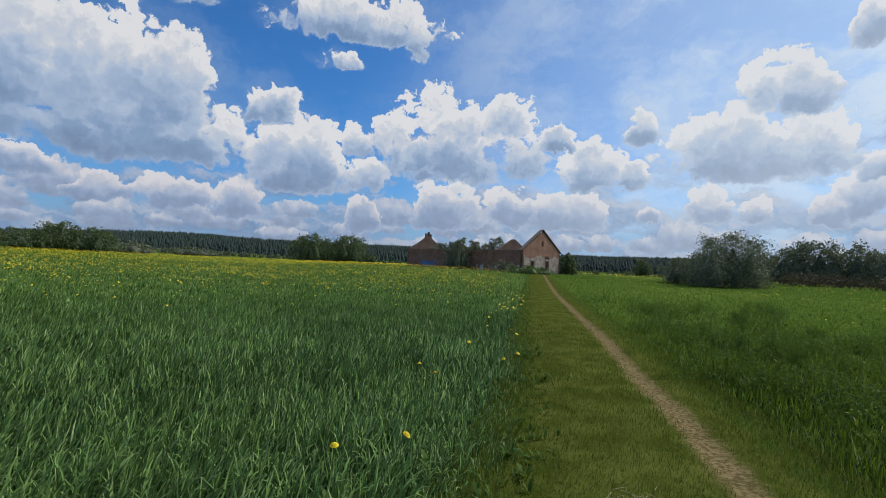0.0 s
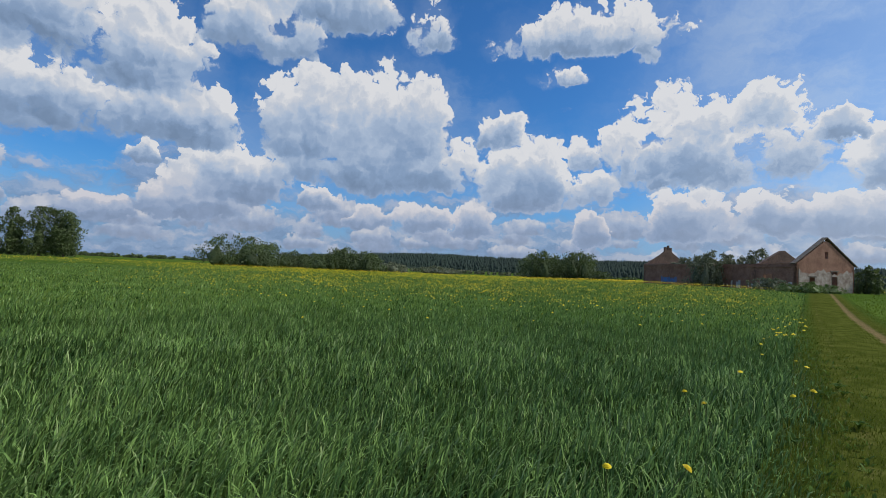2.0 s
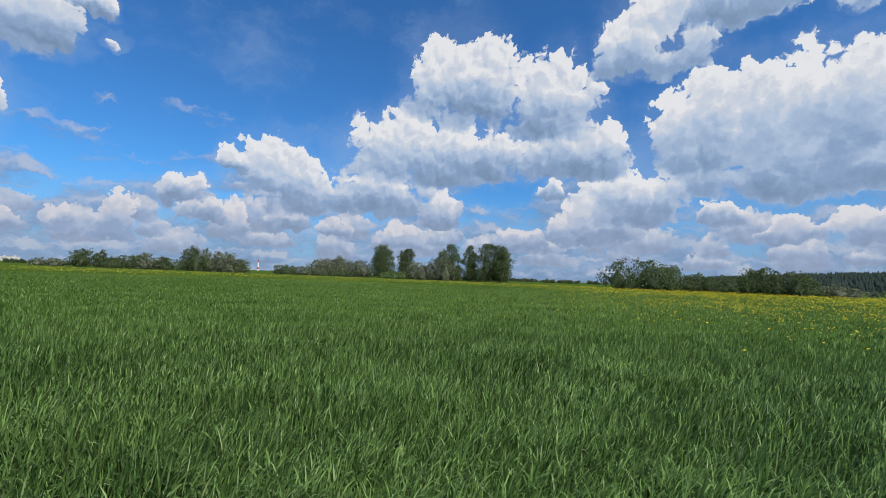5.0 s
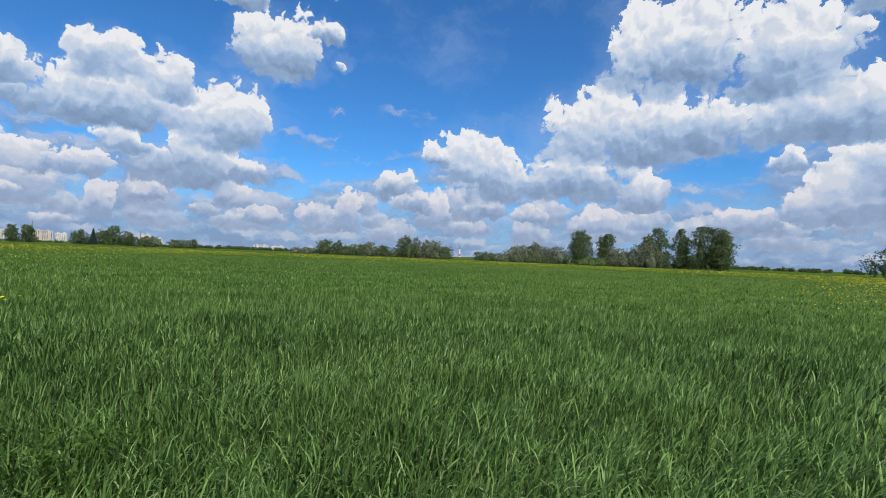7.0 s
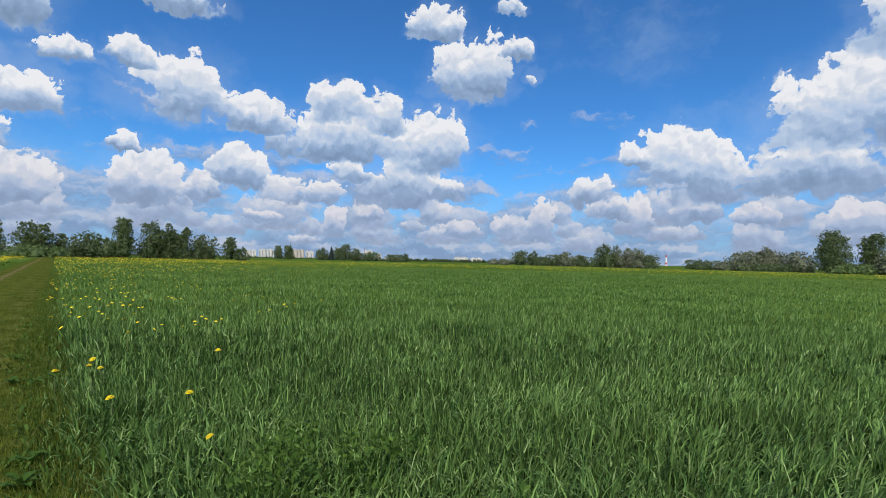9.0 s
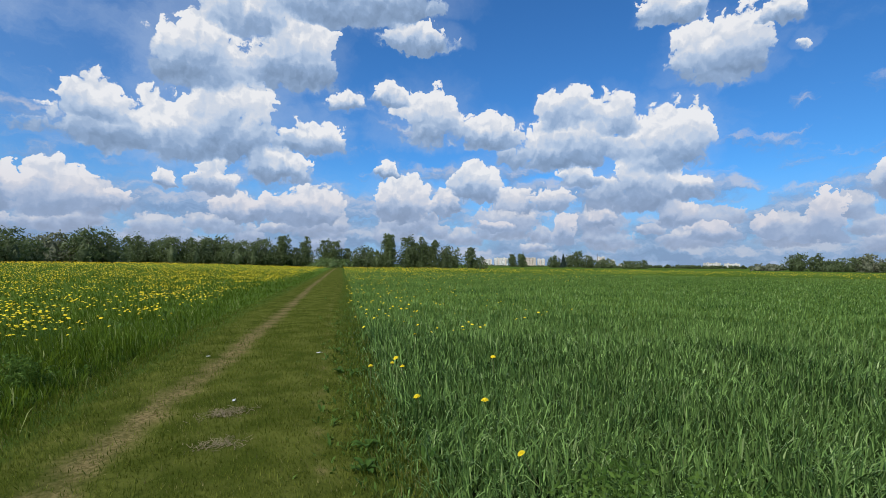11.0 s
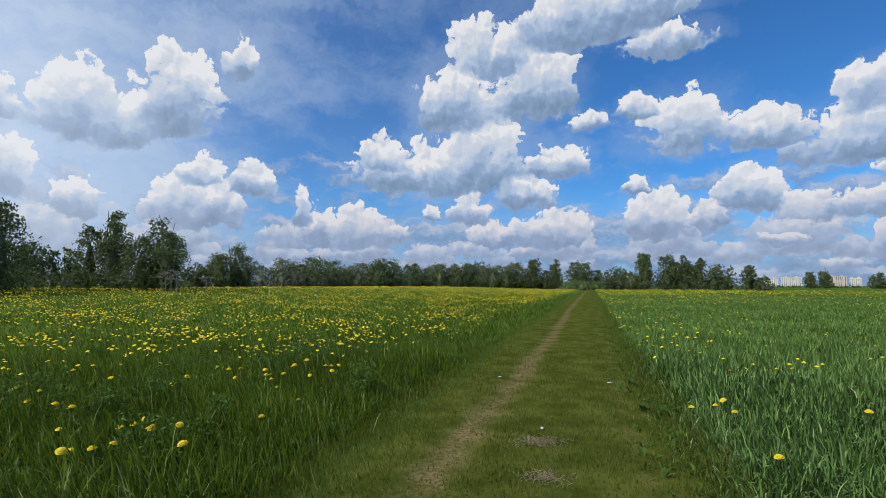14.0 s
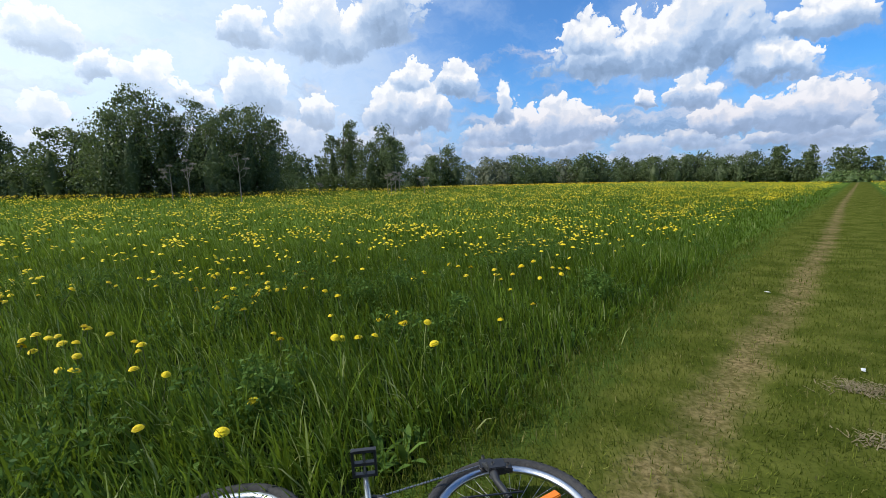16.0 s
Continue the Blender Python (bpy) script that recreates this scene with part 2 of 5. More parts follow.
low_col = W.ramp(low_lit, (0.15, (0.23, 0.33, 0.53)), (0.48, (0.31, 0.43, 0.65)), (0.85, (0.56, 0.60, 0.72)))
small_rel = W.m("MULTIPLY", W.m("SUBTRACT", W.noise(flat, 1.1, 5.0, 0.58, dims="2D").outputs[0], 0.5), 1.3)
small_relief = W.m("MULTIPLY", W.m("SUBTRACT", W.noise(flat, 0.8, 3.0, 0.5, dims="2D").outputs[0], W.noise(W.v("ADD", flat, W.xyz(shift, 0.5, 0.0)), 0.8, 3.0, 0.5, dims="2D").outputs[0]), 0.8)


def row_layer(under, layer, haze, tint):
    """A row of small heaps laid over the sky, veiled by the haze."""
    d = W.m("ADD", layer[0], small_rel)
    up = W.m("DIVIDE", layer[1], layer[2])
    c = W.ramp(W.m("ADD", W.m("MULTIPLY_ADD", W.step(up, -0.05, 0.70), 0.80, 0.10), small_relief, clamp=True), *CLOUD)
    hi = W.node("ShaderNodeMapRange", {0: up, 1: 0.0, 2: 0.5, 3: 0.85, 4: 0.25}).outputs[0]
    return W.mix(W.m("MULTIPLY", W.step(d, 0.02, hi), 0.9), under, W.mix(haze, c, tint))


air = W.node("ShaderNodeTexSky", sky_type="NISHITA", sun_disc=False, sun_elevation=radians(SUN_EL), sun_rotation=radians(-SUN_AZ), altitude=200.0, air_density=1.0, dust_density=0.6, ozone_density=2.0).outputs[0]
col = W.v("MULTIPLY", air, (0.040, 0.098, 0.156))
col = W.mix(wisp_cover, col, (0.50, 0.64, 0.84, 1))
glare = W.m("MULTIPLY", toward, W.m("MULTIPLY_ADD", W.step(wisp, 0.35, 0.7), 0.38, W.m("MULTIPLY_ADD", W.step(azi, 180.0, 215.0), 0.38, 0.34)))
col = W.mix(glare, col, (0.92, 1.06, 1.16, 1))
# thin veils round the heaps
veil = W.m("MULTIPLY", W.step(W.m("ADD", heap[0], W.m("MULTIPLY", W.m("SUBTRACT", wisp, 0.5), 3.2)), -1.3, 0.6), 0.20)
col = W.mix(veil, col, (0.46, 0.58, 0.79, 1))
col = W.mix(W.m("MULTIPLY", W.step(azi, 150.0, 205.0), W.m("MULTIPLY_ADD", W.step(wisp, 0.35, 0.65), 0.40, 0.10)), col, (0.50, 0.63, 0.84, 1))
col = W.mix(W.m("MULTIPLY", W.step(ele, 11.0, 0.0), 0.80), col, (0.30, 0.45, 0.73, 1))
col = W.mix(low_cover, col, low_col)
col = row_layer(col, rows_far, 0.45, (0.43, 0.48, 0.64, 1))
heap_col = W.mix(W.m("MULTIPLY", W.step(ele, 11.0, 5.0), 0.8), heap_col, (1.0, 0.925, 0.90, 1), "MULTIPLY")      # far heaps are seen through dusty air
hazy = W.m("MULTIPLY", W.step(ele, 12.0, 1.0), 0.44)
col = W.mix(W.m("MULTIPLY", cover, 0.97), col, W.mix(hazy, heap_col, (0.37, 0.48, 0.71, 1)))
col = W.mix(W.m("MULTIPLY", glare, 0.45), col, (0.92, 1.03, 1.14, 1))
below = W.m("LESS_THAN", sz, -0.002)
col = W.mix(below, col, (0.10, 0.13, 0.06, 1))
W.node("ShaderNodeOutputWorld", [W.node("ShaderNodeBackground", [col, 1.0]).outputs[0]])

sun = new("sun", bpy.data.lights.new("sun", "SUN"))
sun.data.energy, sun.data.angle, sun.data.color = 3.6, radians(0.6), (1.0, 0.955, 0.88)
_a, _e = radians(SUN_AZ), radians(SUN_EL)
sun.matrix_world = look((-math.sin(_a) * math.cos(_e) * 60, math.cos(_a) * math.cos(_e) * 60, math.sin(_e) * 60), (0, 0, 0))

# ======================= materials =======================


def material(name):
    mat = bpy.data.materials.new(name)
    mat.use_nodes = True
    n = Net(mat.node_tree)
    return mat, n, mat.node_tree.nodes["Principled BSDF"]


def leafy(name, dark, light, gloss=0.5, through_light=0.35, tip=None, spread=0.18, spec=0.2, glow=(0.16, 0.22, 0.02)):
    """Leaf or blade: each piece its own tone, light shining through."""
    mat, n, p = material(name)
    isl = n.node("ShaderNodeNewGeometry").outputs["Random Per Island"]
    pos_ = n.node("ShaderNodeTexCoord").outputs["Object"]
    big_ = n.noise(pos_, spread, 3.0).outputs[0]
    f = n.m("ADD", n.m("MULTIPLY", isl, 0.85), n.m("MULTIPLY", n.m("SUBTRACT", big_, 0.42), 0.95), clamp=True)
    c = n.mix(f, (*dark, 1), (*light, 1))
    if tip:
        c = n.mix(n.step(isl, 0.92, 0.95), c, (*tip, 1))
    n.put(p.inputs["Base Color"], c)
    p.inputs["Roughness"].default_value = gloss
    p.inputs["Specular IOR Level"].default_value = spec
    tl = n.node("ShaderNodeBsdfTranslucent", [n.mix(0.5, c, (*glow, 1))]).outputs[0]
    ms = n.node("ShaderNodeMixShader", [through_light, p.outputs[0], tl])
    n.put(mat.node_tree.nodes["Material Output"].inputs[0], ms.outputs[0])
    return mat


def rough_stuff(name, a, b, scale, gloss=0.85, bump=0.3, fine_scale=None, metal=0.0):
    """Plain surface with variation at two scales and fine relief."""
    mat, n, p = material(name)
    pos_ = n.node("ShaderNodeTexCoord").outputs["Object"]
    n1 = n.noise(pos_, scale, 4.0).outputs[0]
    n2 = n.noise(pos_, fine_scale or scale * 9, 5.0, 0.6).outputs[0]
    f = n.m("ADD", n.m("MULTIPLY", n.step(n1, 0.3, 0.7), 0.6), n.m("MULTIPLY", n.step(n2, 0.3, 0.7), 0.4))
    n.put(p.inputs["Base Color"], n.mix(f, (*a, 1), (*b, 1)))
    p.inputs["Roughness"].default_value, p.inputs["Metallic"].default_value = gloss, metal
    if bump:
        bn = n.node("ShaderNodeBump", {"Strength": bump, "Distance": 0.02})
        n.put(bn.inputs["Height"], n2)
        n.put(p.inputs["Normal"], bn.outputs[0])
    return mat


FIELD_GRASS = leafy("field grass", (0.028, 0.074, 0.018), (0.262, 0.415, 0.114), 0.5, 0.07, tip=(0.30, 0.40, 0.16), spread=0.35, spec=0.05)
MEADOW_GRASS = leafy("meadow grass", (0.012, 0.034, 0.003), (0.165, 0.252, 0.034), 0.5, 0.42, tip=(0.34, 0.38, 0.14), spread=0.5, spec=0.06, glow=(0.24, 0.34, 0.02))
TRACK_GRASS = leafy("mown grass", (0.044, 0.064, 0.008), (0.205, 0.232, 0.042), 0.8, 0.30, tip=(0.28, 0.25, 0.10), spread=1.3, spec=0.0, glow=(0.24, 0.30, 0.03))
HERB = leafy("herb leaf", (0.028, 0.072, 0.012), (0.135, 0.225, 0.045), 0.55, 0.28, spread=1.5, spec=0.06, glow=(0.20, 0.28, 0.03))
WILLOW_LEAF = leafy("willow leaf", (0.095, 0.106, 0.068), (0.25, 0.265, 0.170), 0.5, 0.18, spread=0.5)
GREEN_LEAF = leafy("alder leaf", (0.058, 0.084, 0.036), (0.158, 0.198, 0.090), 0.5, 0.30, spread=0.5)
BIRCH_LEAF = leafy("birch leaf", (0.058, 0.084, 0.034), (0.158, 0.202, 0.088), 0.5, 0.30, spread=0.5)
PALE_LEAF = leafy("pale leaf", (0.08, 0.13, 0.04), (0.19, 0.26, 0.09), 0.5, 0.25, spread=0.5)
# bluish haze of the distant hill is mixed into the needle colour
NEEDLE = leafy("spruce needles", (0.026, 0.042, 0.036), (0.040, 0.062, 0.046), 0.9, 0.1, spread=0.02)
RED_TWIG = leafy("dry red shoots", (0.07, 0.045, 0.035), (0.17, 0.12, 0.08), 0.7, 0.1, spread=0.5)
BARK = rough_stuff("grey bark", (0.06, 0.05, 0.04), (0.17, 0.15, 0.12), 3.0, 0.9, 0.6)
PETAL = leafy("dandelion petals", (0.72, 0.52, 0.012), (0.87, 0.70, 0.025), 0.6, 0.06, spread=0.8)

# ======================= plan of the ground =======================
# edges of the track and its worn rut: x as a function of y
KY = [-3000, -300, -30.5, -15.5, -8.5, -5.5, -2.0, 3.2, 5.4, 9.9, 28, 75, 400]
KA = [-1250, -123, -12.9, -6.6, -3.85, -2.65, -1.55, 0.35, 0.90, 1.70, 4.9, 13.6, 82]
KB = [-1246, -119, -9.7, -3.55, -0.80, 0.35, 1.40, 2.72, 3.15, 4.02, 7.5, 16.6, 86]
KR = [-1248, -121, -10.7, -4.75, -1.85, -0.48, 0.62, 2.10, 2.50, 3.40, 6.7, 15.7, 85]


def edge(y, knots):
    y = np.asarray(y, float)
    s = np.zeros_like(y)
    for d, w in ((-1.6, 1), (-0.8, 2), (0, 3), (0.8, 2), (1.6, 1)):
        s += w * np.interp(y + d, KY, knots)
    return s / 9


def smooth(x, a, b):
    u = np.clip((np.asarray(x, float) - a) / (b - a), 0, 1)
    return u * u * (3 - 2 * u)


def ground(x, y):
    """Height of the ground: a flat field, a slow rise on the sunny side, a wooded hill far ahead."""
    x, y = np.asarray(x, float), np.asarray(y, float)
    side = x - edge(y, KB)
    z = 0.75 * smooth(side, 6, 45)
    r, az = np.hypot(x, y), np.degrees(np.arctan2(-x, y))
    z = z + 26 * smooth(r, 430, 1000) * smooth(az, -75, -50) * (1 - smooth(az, 25, 58)) * (0.94 + 0.06 * np.sin(az * 0.21 + 1.0))
    z = z + 0.8 * smooth(y, 22, 75) * (1 - smooth(r, 120, 220)) * (1 - smooth(az, 3, 26)) * smooth(az, -60, -35)
    near = np.exp(-((x + 0.4) ** 2 + (y + 1.3) ** 2) / 3000)
    return z + near * 0.014 * (np.sin(x * 1.3 + 0.7) * np.sin(y * 1.1) + 0.5 * np.sin(x * 3.1) * np.sin(y * 2.7 + 1))


def at(az, r):
    """A place by the bearing and distance from where the walk looks that way."""
    a, look_az = radians(az), (-50, 0, 50, 95, 118, 160, 182, 199, 260)
    x = float(np.interp(az, look_az, (0, 0, -0.44, -0.80, -0.93, -0.79, -0.43, -0.10, -0.10))) - math.sin(a) * r
    y = float(np.interp(az, look_az, (0, 0, -0.30, -0.82, -1.32, -2.08, -2.55, -2.90, -2.90))) + math.cos(a) * r
    return x, y, float(ground(x, y))


def mesh_np(name, verts, faces, mats, smooth_shade=False, index=None, attr=None):
    """A mesh from arrays; faces is (n, 3) or (n, 4)."""
    me = bpy.data.meshes.new(name)
    k = faces.shape[1]
    me.vertices.add(len(verts))
    me.vertices.foreach_set("co", np.ascontiguousarray(verts, np.float32).ravel())
    me.loops.add(faces.size)
    me.loops.foreach_set("vertex_index", np.ascontiguousarray(faces, np.int32).ravel())
    me.polygons.add(len(faces))
    me.polygons.foreach_set("loop_start", np.arange(0, faces.size, k, dtype=np.int32))
    me.polygons.foreach_set("loop_total", np.full(len(faces), k, np.int32))
    if smooth_shade:
        me.polygons.foreach_set("use_smooth", np.ones(len(faces), bool))
    if index is not None:
        me.polygons.foreach_set("material_index", np.ascontiguousarray(index, np.int32))
    for m in mats if isinstance(mats, (list, tuple)) else [mats]:
        me.materials.append(m)
    if attr is not None:
        a = me.attributes.new(attr[0], "FLOAT", "POINT")
        a.data.foreach_set("value", np.ascontiguousarray(attr[1], np.float32))
    me.update()
    me.validate()
    return me


def grid_faces(nu, nv):
    i = np.arange(nu * nv).reshape(nu, nv)
    return np.stack([i[:-1, :-1], i[1:, :-1], i[1:, 1:], i[:-1, 1:]], -1).reshape(-1, 4)


# ---- ground sheet ----
mat, n, p = material("field soil and far grass")
pos_ = n.node("ShaderNodeNewGeometry").outputs["Position"]
g1 = n.noise(pos_, 0.03, 5.0, 0.6).outputs[0]
g2 = n.noise(n.v("MULTIPLY", pos_, (1.0, 1.0, 0.2)), 1.4, 5.0, 0.65).outputs[0]
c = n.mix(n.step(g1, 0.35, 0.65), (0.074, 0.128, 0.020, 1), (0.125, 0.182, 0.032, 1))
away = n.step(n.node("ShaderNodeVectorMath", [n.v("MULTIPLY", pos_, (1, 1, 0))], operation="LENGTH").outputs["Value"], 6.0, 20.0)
c = n.mix(away, (0.014, 0.020, 0.007, 1), c)       # bare soil between the stalks, shade put into its dark colour; closed sward further off
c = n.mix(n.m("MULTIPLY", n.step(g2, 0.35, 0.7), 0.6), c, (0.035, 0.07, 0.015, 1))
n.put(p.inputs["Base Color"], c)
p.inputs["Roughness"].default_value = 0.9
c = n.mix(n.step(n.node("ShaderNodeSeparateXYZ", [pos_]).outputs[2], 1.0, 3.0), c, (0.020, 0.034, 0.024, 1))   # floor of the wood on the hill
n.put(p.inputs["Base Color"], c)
bn = n.node("ShaderNodeBump", {"Strength": 0.6, "Distance": 0.1})
n.put(bn.inputs["Height"], g2), n.put(p.inputs["Normal"], bn.outputs[0])
p.inputs["Specular IOR Level"].default_value = 0.0
GROUND = mat
rr = np.concatenate([[0.0], np.geomspace(0.6, 4200, 110)])
aa = np.linspace(0, 2 * np.pi, 241)
X, Y = np.outer(rr, -np.sin(aa)) - 0.4, np.outer(rr, np.cos(aa)) - 1.3
V = np.stack([X, Y, ground(X, Y)], -1).reshape(-1, 3)
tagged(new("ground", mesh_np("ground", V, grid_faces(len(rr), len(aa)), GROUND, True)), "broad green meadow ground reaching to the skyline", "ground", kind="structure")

# ---- track ----
mat, n, p = material("worn track")
pos_ = n.node("ShaderNodeNewGeometry").outputs["Position"]
wear = n.node("ShaderNodeAttribute", attribute_name="wear").outputs["Fac"]
t1 = n.noise(pos_, 2.2, 5.0, 0.65).outputs[0]
t2 = n.noise(pos_, 26.0, 4.0, 0.6).outputs[0]
dirt = n.mix(n.step(t2, 0.35, 0.65), (0.110, 0.080, 0.034, 1), (0.265, 0.200, 0.095, 1))
turf = n.mix(n.step(t1, 0.35, 0.65), (0.052, 0.068, 0.010, 1), (0.108, 0.120, 0.024, 1))
turf = n.mix(n.step(n.m("ADD", wear, n.m("MULTIPLY", n.m("SUBTRACT", t1, 0.5), 1.2)), -0.05, -1.0), turf, (0.060, 0.098, 0.018, 1))   # taller sward of the verge
f = n.step(n.m("ADD", wear, n.m("MULTIPLY", n.m("SUBTRACT", t1, 0.5), 1.2)), 0.30, 0.95)
n.put(p.inputs["Base Color"], n.mix(f, turf, dirt))
p.inputs["Roughness"].default_value = 1.0
p.inputs["Specular IOR Level"].default_value = 0.0
bn = n.node("ShaderNodeBump", {"Strength": 0.7, "Distance": 0.02})
n.put(bn.inputs["Height"], t2), n.put(p.inputs["Normal"], bn.outputs[0])
TRACK = mat
ys = np.concatenate([-np.geomspace(420, 12, 90), np.arange(-11.9, 12, 0.12), np.geomspace(12, 120, 60)])
us = np.linspace(-0.10, 1.10, 41)
xa, xb = edge(ys, KA), edge(ys, KB)
X = xa[:, None] + (xb - xa)[:, None] * us
Y = np.repeat(ys[:, None], len(us), 1)


def wear_at(x, y):
    """How bare the track is: one strong rut, a faint second one."""
    r_ = edge(y, KR)
    a_ = edge(y, KA)
    b_ = edge(y, KB)
    amt = 0.70 + 0.24 * smooth(y, -2, 4)
    w1 = np.exp(-((x - r_) / (0.30 - 0.09 * smooth(y, -2, 4))) ** 2) * amt
    w2 = 0.42 * np.exp(-((x - (a_ + 0.16 * (b_ - a_))) / 0.16) ** 2)
    return np.maximum(w1, w2)


WR = wear_at(X, Y)
Z = ground(X, Y) + 0.055 - 0.035 * WR
verge = 1 - smooth(np.minimum(us, 1 - us), -0.08, 0.20)
Z = Z - 0.045 * verge
Z[:, 0] = Z[:, -1] = -0.03
WR = WR - 1.1 * verge
tagged(new("track", mesh_np("track", np.stack([X, Y, Z], -1).reshape(-1, 3), grid_faces(len(ys), len(us)), TRACK, True, attr=("wear", WR.ravel()))),
       "grassy farm track with a worn brown dirt rut", "track", kind="structure")

# ======================= helpers for things =======================


def part(name, me, parent, label=""):
    ob = new(name, me)
    ob.parent = parent
    if label:
        ob["label"] = label
    return ob


def thing(name, label, category, group="", m=None, kind=""):
    ob = tagged(new(name), label, category, group, kind)
    if m is not None:
        ob.matrix_world = m
    return ob


def tube(points, radii, sides=7):
    """Verts and quads of a bent, tapering tube."""
    pts, out = np.asarray(points, float), []
    for i, (q, r) in enumerate(zip(pts, radii)):
        d = pts[min(i + 1, len(pts) - 1)] - pts[max(i - 1, 0)]
        d /= np.linalg.norm(d) + 1e-9
        a = np.cross(d, (0.31, 0.95, 0.02) if abs(d[2]) > 0.8 else (0, 0, 1))
        a /= np.linalg.norm(a)
        b = np.cross(d, a)
        th = np.linspace(0, 2 * np.pi, sides, endpoint=False)
        out.append(q + r * (np.cos(th)[:, None] * a + np.sin(th)[:, None] * b))
    v = np.concatenate(out)
    k = len(pts)
    i = np.arange(k * sides).reshape(k, sides)
    j = np.roll(i, -1, 1)
    f_ = np.stack([i[:-1], j[:-1], j[1:], i[1:]], -1).reshape(-1, 4)
    return v, f_


def join(pieces):
    vs, fs, o = [], [], 0
    for v, f_ in pieces:
        vs.append(v), fs.append(f_ + o)
        o += len(v)
    return np.concatenate(vs), np.concatenate(fs)


def leaf_cloud(centres, spread, count, size, r, droop=0.2, stretch=1.7):
    """Leaves in clumps round the given centres: pointed rhombs turned every way."""
    k = r.integers(0, len(centres), count)
    d = r.normal(size=(count, 3))
    d /= np.linalg.norm(d, axis=1)[:, None]
    c_ = centres[k] + d * (spread[k] * r.uniform(0.25, 1.0, count) ** 0.6)[:, None] * (1, 1, 0.8)
    nrm = r.normal(size=(count, 3)) + d * 0.7
    nrm /= np.linalg.norm(nrm, axis=1)[:, None]
    ax = np.cross(nrm, r.normal(size=(count, 3)))
    ax[:, 2] -= droop
    ax /= np.linalg.norm(ax, axis=1)[:, None]
    bx = np.cross(nrm, ax)
    s = size * r.uniform(0.6, 1.35, count)[:, None]
    v = np.stack([c_ - ax * s * stretch * 0.5, c_ + bx * s * 0.5, c_ + ax * s * stretch * 0.5, c_ - bx * s * 0.5], 1).reshape(-1, 3)
    return v, np.arange(count * 4).reshape(-1, 4)


def tree(name, az, dist, width_deg, top_deg, form, leaf, label, leaves=2500, seed=0, bark=None, group="", category="tree", lift=0.0):
    """A tapered trunk with limbs and an uneven crown; its height follows from the angle of its top over the eye."""
    r = np.random.default_rng(seed * 131 + int(az * 10) % 977)
    x, y, z = at(az, dist)
    leaves = int(leaves * 1.45)
    h = (dist * math.tan(radians(top_deg)) + EYE - z) * 1.06
    w = dist * radians(width_deg)
    root = thing(name, label, category, group, pose(x, y, z - 0.05 + lift))
    pieces = []
    stems = {"tall": 1, "round": 2, "bush": 6, "cone": 1, "wind": 4}[form]
    foot = {"tall": 0.05, "round": 0.02, "bush": 0.0, "cone": 0.06, "wind": 0.0}[form]
    for s in range(stems):
        a = r.uniform(0, 6.28)
        off = 0.0 if stems == 1 else w * (0.06 if form == "round" else 0.16)
        base = np.array([math.cos(a) * off, math.sin(a) * off, 0])
        head = np.array([math.cos(a) * w * (0.03 if stems == 1 else 0.2) + r.normal() * w * 0.03, math.sin(a) * w * (0.03 if stems == 1 else 0.2), h * (0.93 if stems < 3 else r.uniform(0.6, 0.9))])
        if form == "wind":
            head[0] -= h * 0.08
        tt = np.linspace(0, 1, 7)[:, None]
        line = base + (head - base) * tt + r.normal(size=(7, 3)) * h * 0.012 * (tt > 0)
        r0 = h * 0.018 / (1 + 0.25 * (stems - 1))
        pieces.append(tube(line, r0 * np.linspace(1.15, 0.15, 7)))
        for k in range(7 if stems < 3 else 3):
            u = r.uniform(0.25, 0.85)
            i = u * 6
            o = line[int(i)] + (line[int(i) + 1] - line[int(i)]) * (i % 1)
            b = r.uniform(0, 6.28)
            reach = w * 0.42 * math.sin(math.pi * min(0.95, max(0.12, u))) ** 0.7
            e = o + np.array([math.cos(b) * reach, math.sin(b) * reach, reach * r.uniform(0.25, 0.7)])
            mid = (o + e) / 2 + np.array([0, 0, -0.06 * reach])
            pieces.append(tube([o, mid, e], np.array([0.42, 0.28, 0.1]) * r0 * (1.15 - u), 5))
    v, f_ = join(pieces)
    part("trunk", mesh_np("trunk", v, f_, bark or BARK, True), root)
    w *= {"cone": 1.0, "round": 1.22, "tall": 1.36, "wind": 1.55}.get(form, 1.38)
    ph = r.uniform(0, 6.28, 6)

    def girth(t_):
        """Half width of the crown from its foot (0) to its top (1)."""
        t_ = np.asarray(t_, float)
        if form == "cone":
            return 0.5 * w * (1.02 - t_)
        if form == "tall":
            return 0.5 * w * np.sin(np.pi * (0.16 + 0.76 * t_)) ** 0.6 * (1 - 0.30 * t_ ** 2)
        if form == "bush":
            return 0.5 * w * np.clip(1 - t_ ** 2.4, 0.03, 1) ** 0.60 * (0.86 + 0.14 * np.sin(np.pi * np.clip(t_ * 1.5, 0, 1)))
        return 0.5 * w * np.clip(1 - t_ ** 2.8, 0.03, 1) ** 0.60 * (0.66 + 0.34 * np.sin(np.pi * np.clip(t_ * 0.95, 0, 1)))

    def lean_at(t_):
        return -h * 0.09 * t_ ** 2 if form == "wind" else 0.0 * t_

    z0 = h * foot
    # two to five heads of different height, each carrying uneven boughs
    heads = {"cone": 1, "tall": 2, "round": 4, "bush": 5, "wind": 5}[form]
    ha = np.arange(heads) * 2.4 + r.uniform(0, 6.28)
    ho = np.where(np.arange(heads) == 0, 0.06, r.uniform(0.20, 0.34, heads)) * w * (heads > 1)
    hx, hy = np.cos(ha) * ho, np.sin(ha) * ho
    hh = h * np.where(np.arange(heads) == 0, 1.0, r.uniform(0.74, 0.98, heads))
